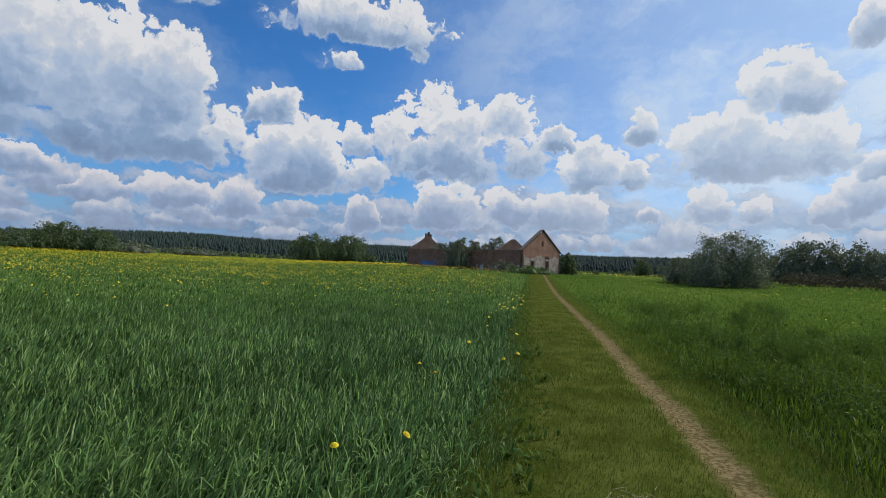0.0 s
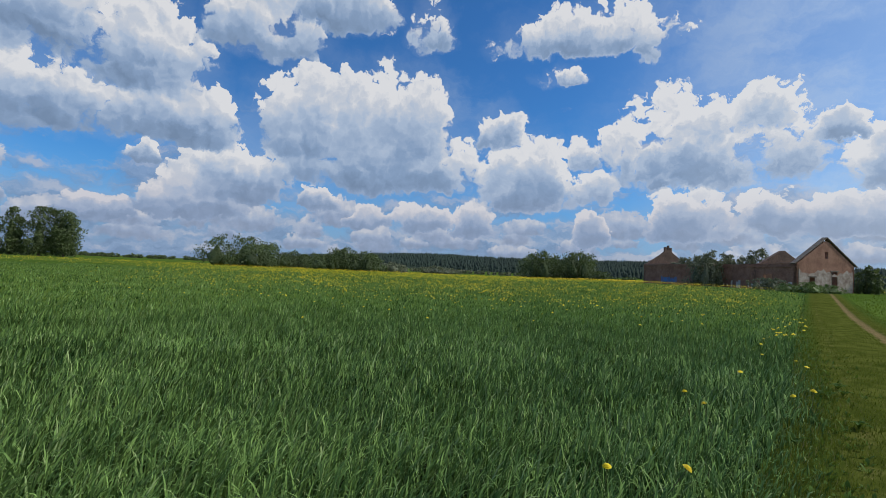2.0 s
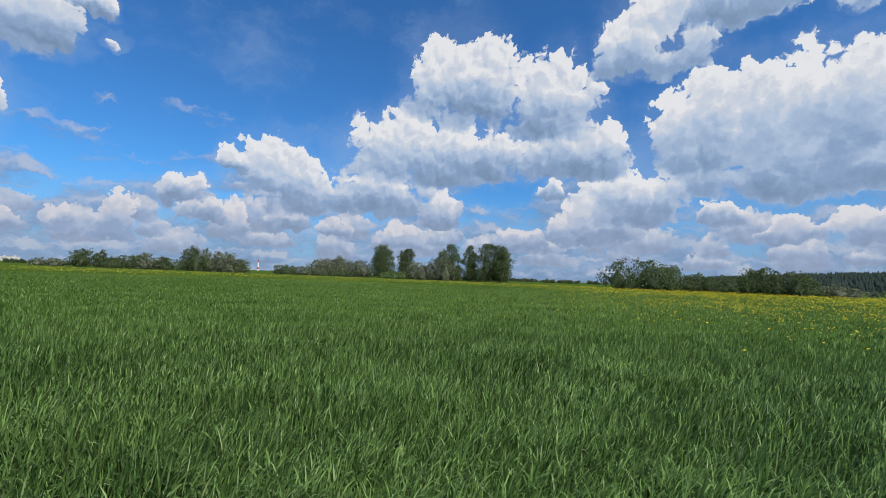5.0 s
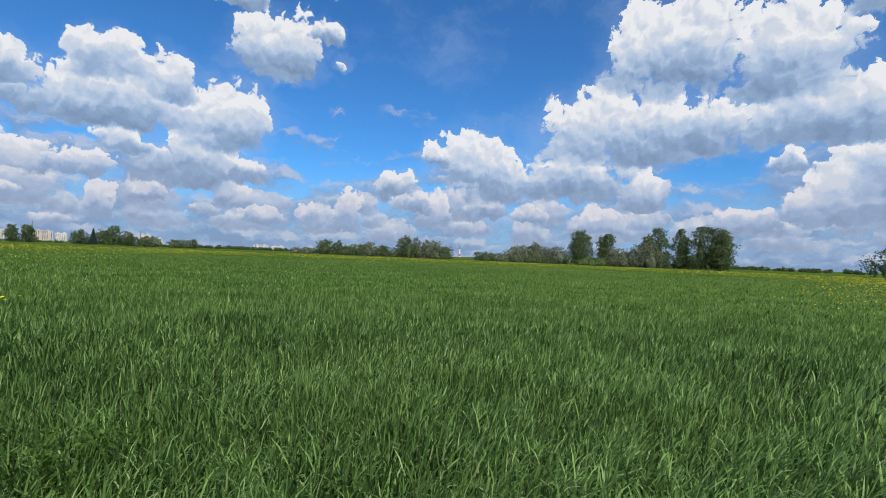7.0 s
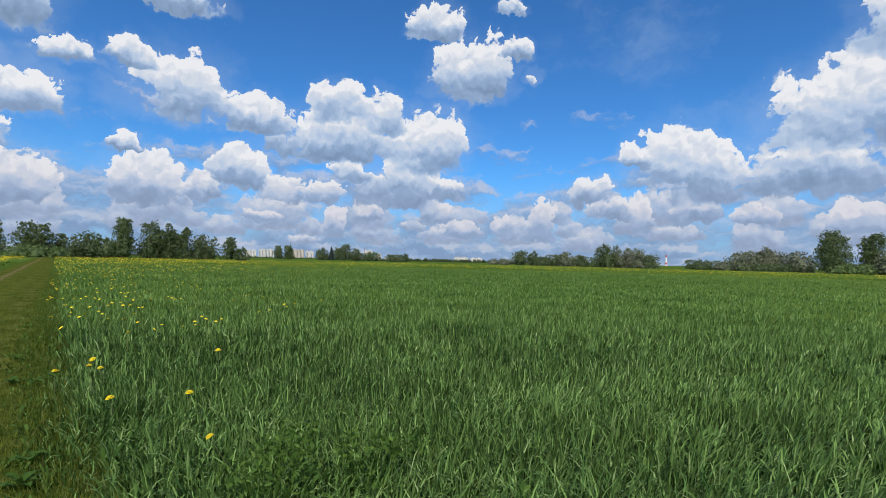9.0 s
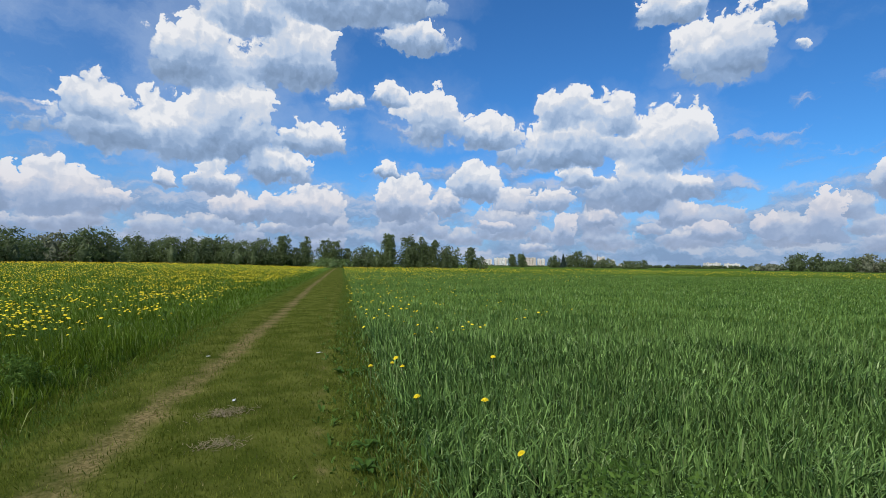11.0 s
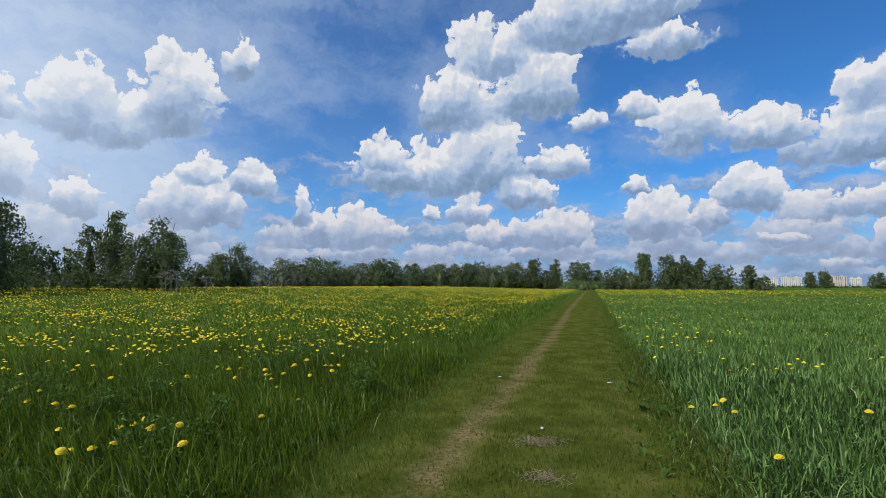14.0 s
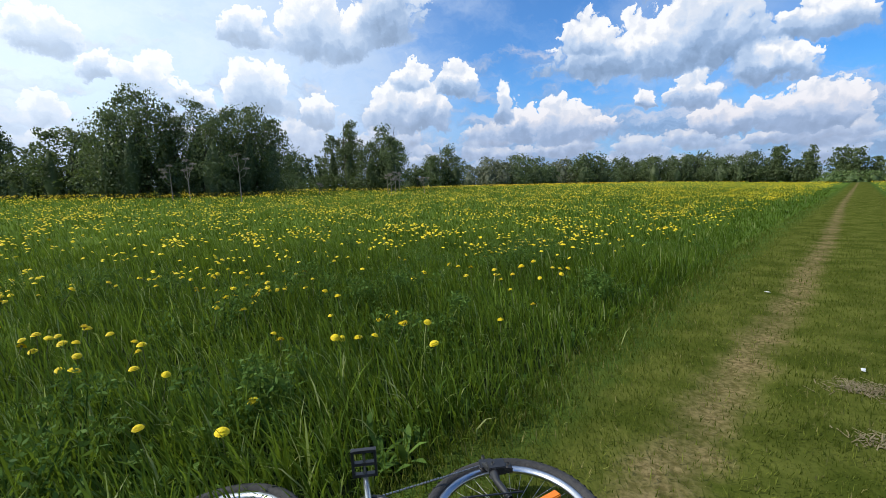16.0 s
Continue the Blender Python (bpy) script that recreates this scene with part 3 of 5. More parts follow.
    hw = np.where(np.arange(heads) == 0, 0.66, r.uniform(0.48, 0.68, heads)) if heads > 1 else np.ones(1)
    k = 3 if form == "cone" else int(np.clip(h * w * 0.9, 24, 64))
    pick = np.concatenate([np.arange(heads), r.choice(heads, k, p=hw / hw.sum())])
    t_ = np.concatenate([np.full(heads, 0.90), r.uniform(0.04, 0.92, k)])
    th = r.uniform(0, 2 * np.pi, len(t_))
    rc = np.minimum(hw[pick] * w * 0.5, 0.5 * h) * r.uniform(0.26, 0.62, len(t_)) * (1.0 - 0.45 * t_)
    q = girth(t_) * hw[pick] * r.uniform(0.35, 1.0, len(t_)) ** 0.5
    zz = z0 + (hh[pick] - z0) * t_
    cs = np.stack([hx[pick] + np.cos(th) * q + lean_at(t_), hy[pick] + np.sin(th) * q, np.minimum(zz, h - rc * 0.55)], -1)
    cs[:, 2] = np.maximum(cs[:, 2], rc * 0.5)
    vs, fs, o = [], [], 0
    # dense inner foliage of each head
    tu, tv = np.meshgrid(np.linspace(0, 2 * np.pi, 13), np.linspace(0.0, 0.93, 7), indexing="ij")
    gf = grid_faces(13, 7)
    for x_, y_, h_, w_ in zip(hx, hy, hh, hw):
        lump = 1 + 0.24 * np.sin(3 * tu + ph[1] + 5 * tv + x_) + 0.16 * np.sin(5 * tu + ph[2] - 9 * tv)
        gq = girth(tv) * w_ * lump * (0.34 * (0.45 + 0.55 * np.sin(np.pi * np.minimum(tv + 0.12, 1))) if form != "cone" else 0.7)
        vs.append(np.stack([x_ + np.cos(tu) * gq + lean_at(tv), y_ + np.sin(tu) * gq, z0 + (h_ - z0) * tv * 0.72], -1).reshape(-1, 3))
        fs.append(np.concatenate([gf[:, :3], gf[:, [0, 2, 3]]]) + o)
        o += 91
    # leaves: over the boughs, and loosely between and beyond them
    loose = leaves if form == "cone" else int(leaves * 0.46)
    lh = r.choice(heads, loose, p=hw / hw.sum())
    n_b = leaves - loose
    share = rc ** 2 / np.sum(rc ** 2)
    b = r.choice(len(rc), n_b, p=share)
    d = r.normal(size=(n_b, 3))
    d[:, 2] += 0.25
    d /= np.linalg.norm(d, axis=1)[:, None]
    reach = rc[b] * np.where(r.random(n_b) < 0.17, r.uniform(1.0, 1.42, n_b), r.uniform(0.45, 1.05, n_b))
    c1 = cs[b] + d * reach[:, None] * (1, 1, 0.85)
    tl, tz = r.uniform(0, 2 * np.pi, loose), r.uniform(0.0, 0.985, loose) ** (0.9 if form != "cone" else 1.6)
    gl = girth(tz) * hw[lh] * r.uniform(0.30, 1.0, loose) * (1 + 0.13 * np.sin(4 * tl + ph[3] + 7 * tz) + 0.10 * np.sin(9 * tl + ph[4] - 17 * tz))
    c2 = np.stack([hx[lh] + np.cos(tl) * gl + lean_at(tz), hy[lh] + np.sin(tl) * gl, z0 + (hh[lh] - z0) * tz * 0.93], -1)
    d2 = np.stack([np.cos(tl), np.sin(tl), 0.5 + 0 * tl], -1)
    c_, out_ = np.concatenate([c1, c2]), np.concatenate([d, d2])
    size = max(0.075, math.sqrt(5.0 * h * w / leaves))
    k = len(c_)
    nrm = r.normal(size=(k, 3)) * 0.75 + 0.9 * out_
    nrm /= np.linalg.norm(nrm, axis=1)[:, None]
    ax_ = np.cross(nrm, r.normal(size=(k, 3)))
    ax_[:, 2] -= 0.5 if form == "wind" else 0.2
    ax_ /= np.linalg.norm(ax_, axis=1)[:, None]
    bx_ = np.cross(nrm, ax_)
    sz = (size * r.uniform(0.55, 1.3, k))[:, None]
    vs.append(np.stack([c_ - ax_ * sz * 0.8, c_ + bx_ * sz * 0.45, c_ + ax_ * sz * 0.8, c_ - bx_ * sz * 0.45], 1).reshape(-1, 3))
    lf = np.arange(k * 4).reshape(-1, 4)
    fs.append(np.concatenate([lf[:, :3], lf[:, [0, 2, 3]]]) + o)
    v = np.concatenate(vs)
    v[:, 2] = np.maximum(v[:, 2], 0.02)
    part("crown", mesh_np("crown", v, np.concatenate(fs), leaf), root)
    return root


# ======================= far woods =======================


def far_forest():
    """Spruce wood on the hill far ahead: ragged narrow crowns, past counting."""
    r = np.random.default_rng(3)
    k = 18000
    az, d = r.uniform(-62, 44, k), np.sqrt(r.uniform(520 ** 2, 1080 ** 2, k))
    d[: k // 3] = r.uniform(940, 1060, k // 3)
    d[k // 3: k // 3 + 1200] = r.uniform(520, 560, 1200)
    a = np.radians(az)
    x, y = -np.sin(a) * d, np.cos(a) * d
    z = ground(x, y)
    h = r.uniform(7, 11, k) * (0.85 + 0.3 * r.random(k))
    h[k // 3: k // 3 + 1200] *= 0.6
    vs, fs, o = [], [], 0
    for z0, z1, rad in ((0.02, 0.70, 0.34), (0.40, 1.0, 0.19)):
        th = np.linspace(0, 2 * np.pi, 6, endpoint=False)
        ring = np.stack([np.cos(th), np.sin(th)], -1)[None] * (h * rad)[:, None, None] * r.uniform(0.7, 1.25, (k, 6, 1))
        v = np.zeros((k, 7, 3))
        v[:, :6, 0], v[:, :6, 1] = x[:, None] + ring[..., 0], y[:, None] + ring[..., 1]
        v[:, :6, 2] = (z + h * z0)[:, None] + r.uniform(-0.05, 0.05, (k, 6)) * h[:, None]
        v[:, 6] = np.stack([x, y, z + h * z1], -1)
        i = np.arange(6)
        fc = np.stack([i, (i + 1) % 6, np.full(6, 6)], -1)
        fs.append((fc[None] + (np.arange(k) * 7)[:, None, None]).reshape(-1, 3) + o)
        vs.append(v.reshape(-1, 3))
        o += k * 7
    return tagged(new("spruce_forest", mesh_np("spruce_forest", np.concatenate(vs), np.concatenate(fs), NEEDLE)), "dark dense spruce forest covering a distant hill", "forest", kind="stuff")


far_forest()


def far_shrubs(name, az0, az1, dist, top, count, leaf, label, seed):
    """A low row of scrub too far off to tell plants apart."""
    r = np.random.default_rng(seed)
    k = count // 60
    az, d = r.uniform(az0, az1, k), dist * r.uniform(0.97, 1.05, k)
    a = np.radians(az)
    x, y = -np.sin(a) * d, np.cos(a) * d
    hh = (d * math.tan(radians(top)) + EYE) * r.uniform(0.55, 1.05, k)
    cs = np.stack([x, y, ground(x, y) + hh * 0.5], -1)
    cs = np.concatenate([cs, cs - [[0, 0, 1]] * (hh * 0.28)[:, None]])
    v, f_ = leaf_cloud(cs, np.concatenate([hh * 0.5, hh * 0.5]), count, dist * 0.0021, r)
    return tagged(new(name, mesh_np(name, v, f_, leaf)), label, "shrubs", kind="stuff")


far_shrubs("far_hedge", 50.5, 65.5, 430, 0.30, 5000, GREEN_LEAF, "low dark hedge along the far field edge", 1)
far_shrubs("far_hedge", 110, 124, 430, 0.25, 5000, GREEN_LEAF, "low dark woodland strip on the skyline", 2)
far_shrubs("far_hedge", 124, 142, 420, 0.05, 4000, GREEN_LEAF, "low hedge before the distant town", 3)
far_shrubs("valley_scrub", 16, 34, 260, 0.25, 5000, WILLOW_LEAF, "grey-green willow scrub in the valley", 4)
far_shrubs("valley_scrub", -30, 8, 250, 0.35, 7000, GREEN_LEAF, "dark green scrub below the wooded hill", 5)
far_shrubs("hedge_undergrowth", 143, 194, 174, 1.5, 14000, GREEN_LEAF, "dense green undergrowth along the tree row", 6)
far_shrubs("hedge_undergrowth", 65, 87, 206, 0.8, 5000, GREEN_LEAF, "dense undergrowth under the birches", 7)
far_shrubs("thicket_undergrowth", 203, 246, 62, 2.4, 12000, GREEN_LEAF, "dark undergrowth beneath the willows", 8)
far_shrubs("dry_shoots", -46, -35.5, 74, 0.75, 3500, RED_TWIG, "reddish brown dry shoots before the willows", 9)

# ======================= trees =======================
WL, GL, BL = "bushy grey-green willow", "dark green leafy field tree", "tall birch with dense green crown"


def willow(az, d, w, top, n=2600, **k):
    return tree("willow", az, d, w, top, "bush", WILLOW_LEAF, k.pop("label", WL + " at the field edge"), n, **k)


def alder(az, d, w, top, n=2600, form="round", **k):
    return tree("alder", az, d, w, top, form, GREEN_LEAF, k.pop("label", GL + " in a row along the field"), n, **k)


def birch(az, d, w, top, n=2600, **k):
    return tree("birch", az, d, w, top, "tall", BIRCH_LEAF, k.pop("label", BL + " at the field edge"), n, **k)


# row of willows on the far left of the ruin
for g_ in [(44.5, 1.4, 3.3), (41.5, 1.3, 4.2), (38.8, 2.2, 3.2), (36.2, 1.8, 3.7)]:
    alder(g_[0], 150, g_[2], g_[1], 2600, "bush", group="willow row", label="dark green bushy willow in the field row")
alder(49.1, 148, 7.0, 2.65, 5000, "bush", label="wide domed green willow at the field edge")
willow(33.0, 160, 3.2, 0.7, 1200), willow(27.6, 180, 4.2, 0.45, 1000)
alder(15.2, 165, 4.4, 2.9, 4200, "bush", label="broad dark green willow in the meadow"), alder(11.2, 168, 4.0, 2.8, 3800, "bush", label="broad dark green willow in the meadow")
alder(9.0, 160, 1.8, 0.75, 800, "bush")
alder(-22.7, 150, 1.7, 1.7, 1400, "bush", label="small round green tree before the forest")
# big willow beside the track and the thicket behind it
willow(-30.8, 60, 6.2, 4.8, 14000, label="tall silvery willow bush with see-through branches"), willow(-27.4, 64, 4.6, 2.5, 6500, label="low silvery willow shrub")
willow(-35.4, 92, 4.6, 3.4, 4200), willow(-38.1, 92, 4.4, 4.0, 4800), willow(-40.9, 90, 4.5, 3.9, 4800), willow(-44.0, 88, 4.2, 3.4, 3600), willow(-47, 88, 3.6, 3.8, 2000)
# birch clump
birch(79.4, 200, 3.1, 3.5, 4200), birch(76.7, 200, 2.1, 3.3, 2600), birch(71.4, 200, 2.7, 4.05, 4200), birch(69.2, 202, 1.9, 3.95, 2800), birch(67.2, 200, 2.4, 4.25, 4200), birch(65.4, 199, 2.7, 3.95, 3600)
willow(72.8, 196, 3.0, 2.3, 2400), willow(75.2, 197, 2.4, 1.7, 1500)
tree("willow", 78.2, 194, 3.0, 0.55, "bush", PALE_LEAF, "pale green low willow shrub before the birches", 1000)
willow(86.3, 220, 3.2, 1.6, 1800), willow(84.4, 221, 2.4, 1.95, 1700), willow(82.4, 219, 3.0, 1.5, 1700), alder(90.7, 230, 2.5, 0.72, 1400, "bush"), willow(88.8, 231, 1.5, 0.62, 600)
alder(99.8, 220, 2.9, 2.15, 2600), willow(97.3, 221, 3.6, 1.8, 2600), alder(95.5, 219, 2.1, 1.15, 1200, "bush")
alder(109.4, 240, 2.1, 1.4, 1400), alder(107.9, 241, 1.3, 1.35, 800), alder(106.3, 239, 3.0, 0.98, 1500, "bush"), willow(104.1, 240, 3.0, 1.3, 1500), alder(102.2, 241, 2.7, 0.85, 1200, "bush"), willow(111.6, 242, 2.6, 0.4, 800)
alder(124.3, 300, 2.0, 0.6, 800, "bush"), alder(123.1, 301, 1.1, 0.7, 600), birch(137.5, 300, 1.2, 1.28, 900), birch(136.4, 301, 1.3, 1.3, 900)
alder(132.8, 300, 1.7, 1.1, 1000), tree("spruce", 131.7, 299, 0.9, 1.4, "cone", NEEDLE, "narrow dark spruce beside the leafy trees", 900), birch(130.3, 300, 1.9, 1.65, 1300), alder(128.8, 301, 1.4, 1.2, 900), alder(127.2, 300, 2.2, 0.82, 900, "bush")
# long row behind the track
birch(142.7, 165, 1.3, 2.05, 1200, label="slender lone birch at the end of the row"), alder(145.3, 166, 2.7, 2.1, 1600), birch(146.9, 164, 1.5, 2.95, 1500), birch(148.4, 165, 1.8, 3.3, 2000), birch(150.0, 166, 2.8, 3.2, 2600), birch(152.3, 163, 2.2, 3.6, 2600), alder(141.4, 164, 1.4, 0.95, 600, "bush")
alder(155.0, 170, 3.8, 1.85, 2000, "bush"), alder(157.4, 172, 1.6, 1.8, 800), birch(159.4, 170, 2.4, 2.7, 2000), birch(161.8, 169, 1.5, 3.1, 1400), alder(163.0, 171, 1.8, 1.8, 900), birch(164.3, 168, 1.8, 3.15, 1600)
tree("willow", 158.9, 152, 3.9, 0.62, "bush", PALE_LEAF, "pale green shrub where the track enters the trees", 1300)
for i_, g_ in enumerate([(166.4, 2.65, 3.5), (168.5, 2.4, 3.4), (171.0, 2.75, 3.4), (173.2, 2.55, 2.9), (175.3, 2.6, 3.9), (178.3, 2.65, 2.9)]):
    alder(g_[0], 168 + i_ % 3 * 3, g_[2] * 1.1, g_[1], 3000, "bush" if i_ % 2 else "round")
alder(181.6, 150, 4.7, 3.0, 3200, "bush"), willow(184.7, 151, 4.3, 2.7, 2800), alder(187.0, 140, 3.0, 2.1, 1500, "bush"), alder(190.0, 125, 4.8, 3.3, 3600, "bush"), willow(193.4, 122, 4.9, 2.9, 3200)
# nearer wood on the sunny side
alder(198.5, 88, 4.8, 4.45, 5500, label="mid-sized dark green tree at the meadow's edge"), alder(202.0, 80, 2.8, 2.3, 1600, "bush")
alder(205.4, 58, 6.2, 6.9, 9000, label="dense dark tree with a rounded crown"), alder(210.0, 60, 4.2, 7.25, 7000, label="dense dark tree with an airy top")
alder(213.1, 72, 2.8, 3.5, 2200), alder(215.9, 70, 3.3, 4.1, 2600, "bush")
TT = dict(form="wind", leaf=GREEN_LEAF, category="tree")
tree("willow", 220.6, 47, 6.8, 8.9, label="big dark willow leaning in the wind", leaves=13000, **TT), tree("willow", 225.6, 45, 6.2, 9.0, label="big dark willow leaning in the wind", leaves=13000, seed=2, **TT)
tree("willow", 231.3, 46, 6.8, 9.8, label="tall airy willow with wind-blown top", leaves=12000, seed=4, form="wind", leaf=GREEN_LEAF)
alder(235.8, 52, 4.6, 5.9, 5000, "bush", label="leafy willow at the edge of the wood"), alder(238.8, 55, 3.6, 4.1, 3000, "bush"), alder(241.6, 62, 4.2, 6.4, 5000, label="dark tree at the edge of the wood"), alder(247, 60, 5, 7, 3500)

# ======================= grass =======================


def uneven(x, y, size, seed):
    """Smooth irregular variation from about -1 to 1 with swells of the given size in metres."""
    r = np.random.default_rng(seed)
    out = np.zeros_like(x)
    for k in range(7):
        a, f, p = r.uniform(0, np.pi), 2 * np.pi / (size * r.uniform(0.7, 1.9)), r.uniform(0, 6.28, 2)
        out += np.sin((x * np.cos(a) + y * np.sin(a)) * f + p[0] + 1.4 * np.sin((y * np.cos(a) - x * np.sin(a)) * f * 0.63 + p[1]))
    return out / 3.2


def blades(name, side, label, mat, length, width, seed, total, arch, near, mid):
    """Grass blades with arching tips, thinning out with distance; the far ones are broader tufts."""
    r = np.random.default_rng(seed)
    u = np.linspace(0, 1, 4000)
    rad = 0.3 * (80 / 0.3) ** u
    dens = rad / (1 + (rad / 5.0) ** 2.3) * np.where(rad < 1.6, 0.45, 1.0)
    cum = np.cumsum(dens * np.gradient(rad))
    tries = total * 6 if side == "track" else total * 3
    d = np.interp(r.random(tries) * cum[-1], cum, rad)
    a = r.uniform(0, 2 * np.pi, tries)
    x, y = -0.4 + np.cos(a) * d, -1.3 + np.sin(a) * d
    # plants stand in tufts: draw the blades together round shared roots
    cell = 0.05 * 2 ** np.floor(np.log2(np.maximum(1, d / 4 * r.uniform(0.7, 1.4, tries))))
    gx, gy = np.floor(x / cell), np.floor(y / cell)
    h1 = np.modf(np.abs(np.sin(gx * 12.9898 + gy * 78.233) * 43758.5453))[0]
    h2 = np.modf(np.abs(np.sin(gx * 39.346 + gy * 11.135) * 24634.6345))[0]
    pull = 0.0 if side == "track" else 0.5 * (1 - smooth(d, 4, 8))
    x, y = x + pull * ((gx + h1) * cell - x), y + pull * ((gy + h2) * cell - y)
    ea, eb = edge(y, KA), edge(y, KB)
    wob = 0.10 * uneven(x, y, 1.3, 5) + r.normal(0, 0.07, len(y))
    if side == "field":
        keep = x < ea + wob
        tall = 0.50 + 0.50 * smooth(ea + wob - x, 0.0, 0.40)
    elif side == "meadow":
        keep = x > eb + wob
        tall = (0.40 + 0.60 * smooth(x - eb - wob, 0.0, 0.50)) * (1 - 0.38 * smooth(y, -1.0, 3.0))
    else:
        keep = (x > ea - 0.25) & (x < eb + 0.25) & (d < 45) & (r.random(tries) > wear_at(x, y) * 1.15)
        tall = 1 + 0.9 * smooth(np.maximum(ea - x, x - eb), -0.45, 0.1)
    x, y, d, tall, h1, h2 = [q[keep][:total] for q in (x, y, d, tall, h1, h2)]
    k = len(x)
    patch, tuft = uneven(x, y, 3.0, 1), uneven(x, y, 0.55, 2)
    rough = {"field": (0.10, 0.13, 0.30), "meadow": (0.20, 0.22, 0.45), "track": (0.10, 0.14, 0.0)}[side]
    ln = length * tall * np.clip(0.90 + rough[0] * patch + rough[1] * tuft + rough[2] * (h1 - 0.5), 0.25, 1.8) * r.uniform(0.62, 1.16, k)
    ln = ln * (1 - 0.38 * smooth(d, 7, 18))
    wd = width * r.uniform(0.55, 1.25, k) * np.maximum(1, d / 5.0) ** 0.80
    # the wind blows towards +x and +y
    gust = 0.5 * uneven(x, y, 1.6, 3)
    bx, by = 0.50 * np.cos(0.9 + gust) + r.normal(0, 0.50, k) + (h1 - 0.5) * 0.7, 0.50 * np.sin(0.9 + gust) + r.normal(0, 0.50, k) + (h2 - 0.5) * 0.7
    bl = np.hypot(bx, by) + 1e-6
    bx, by = bx / bl, by / bl
    twist = r.normal(0, 0.55, k)
    sx_, sy_ = -by * np.cos(twist) + bx * np.sin(twist), bx * np.cos(twist) + by * np.sin(twist)
    t0, t1 = np.abs(r.normal(0.10, 0.16, k)), arch * r.uniform(0.15, 1.0, k) ** 1.3 * (1 + 0.35 * gust)
    z0 = ground(x, y) + (0.045 if side == "track" else -0.01)
    px, py, pz, last, rows = x.copy(), y.copy(), z0.copy(), 0.0, []
    for u, half in ((0.0, 0.34), (0.42, 0.50), (0.74, 0.40), (1.0, 0.0)):
        th = t0 + t1 * ((u + last) / 2) ** 1.7
        step = ln * (u - last)
        px, py, pz, last = px + bx * np.sin(th) * step, py + by * np.sin(th) * step, pz + np.cos(th) * step, u
        for sgn in ((-1, 1) if half else (0,)):
            rows.append(np.stack([px + sgn * half * wd * sx_, py + sgn * half * wd * sy_, pz], -1))
    v = np.stack(rows, 1)
    v1, v2, v3 = v[d < near], v[(d >= near) & (d < mid)][:, [0, 1, 4, 5, 6]], v[d >= mid][:, [2, 3, 6]]
    if len(v3):
        v3[:, :2, 2] -= (ln[d >= mid] * 0.3)[:, None]
    f1 = (np.array([[0, 1, 3], [0, 3, 2], [2, 3, 5], [2, 5, 4], [4, 5, 6]])[None] + (np.arange(len(v1)) * 7)[:, None, None]).reshape(-1, 3)
    f2 = (np.array([[0, 1, 3], [0, 3, 2], [2, 3, 4]])[None] + (np.arange(len(v2)) * 5)[:, None, None]).reshape(-1, 3) + len(v1) * 7
    f3 = np.arange(len(v3) * 3).reshape(-1, 3) + len(v1) * 7 + len(v2) * 5
    me = mesh_np(name, np.concatenate([q.reshape(-1, 3) for q in (v1, v2, v3)]), np.concatenate([f1, f2, f3]), mat)
    return tagged(new(name, me), label, "grass", kind="stuff")


blades("field_grass", "field", "tall green field grass bending in the wind", FIELD_GRASS, 0.29, 0.0110, 11, 350000, 2.3, 5.0, 10.0)
blades("meadow_grass", "meadow", "lush uneven green meadow grass beside the track", MEADOW_GRASS, 0.36, 0.0105, 12, 270000, 1.8, 4.5, 10.0)
blades("track_grass", "track", "short trodden grass on the track", TRACK_GRASS, 0.058, 0.0062, 13, 300000, 2.6, 0.0, 0.0)


def weeds(name, label, spots, size, seed, mat, count, leaves=7):
    """Broad lance-shaped leaves rising in whorls between the blades, past counting."""
    r = np.random.default_rng(seed)
    x, y = spots(r, count)
    k = len(x)
    plant = size * r.uniform(0.55, 1.3, k)
    x, y, plant = [np.repeat(q, leaves) for q in (x, y, plant)]
    k = len(x)
    a, ln = r.uniform(0, 2 * np.pi, k), plant * r.uniform(0.6, 1.15, k)
    wd = ln * r.uniform(0.07, 0.14, k)
    t0, t1 = r.uniform(0.1, 0.7, k), r.uniform(0.5, 1.5, k)
    px, py, pz, last, rows = x.copy(), y.copy(), ground(x, y) + 0.0, 0.0, []
    for u, half in ((0.0, 0.15), (0.4, 0.75), (0.75, 0.85), (1.0, 0.0)):
        th, step = t0 + t1 * ((u + last) / 2) ** 1.5, ln * (u - last)
        px, py, pz, last = px + np.cos(a) * np.sin(th) * step, py + np.sin(a) * np.sin(th) * step, pz + np.cos(th) * step, u
        for sgn in ((-1, 1) if half else (0,)):
            rows.append(np.stack([px - sgn * half * wd * np.sin(a), py + sgn * half * wd * np.cos(a), pz + 0.12 * half * wd * abs(sgn)], -1))
    v = np.stack(rows, 1)
    f_ = (np.array([[0, 1, 3], [0, 3, 2], [2, 3, 5], [2, 5, 4], [4, 5, 6]])[None] + (np.arange(k) * 7)[:, None, None]).reshape(-1, 3)
    return tagged(new(name, mesh_np(name, v.reshape(-1, 3), f_, mat)), label, "weeds", kind="stuff")


def meadow_spots(r, count):
    d, a = 2.7 + 26 * r.random(count * 3) ** 1.7, r.uniform(-np.pi, np.pi, count * 3)
    x, y = -0.2 + np.cos(a) * d, -2.0 + np.sin(a) * d
    keep = (x > edge(y, KB) + 0.25) & (uneven(x, y, 1.7, 8) + r.normal(0, 0.35, len(x)) > 0.15)
    return x[keep][:count], y[keep][:count]


def verge_spots(r, count):
    y = -1.3 + r.normal(0, 6.5, count)
    return edge(y, KA) + r.normal(0.02, 0.28, count), y


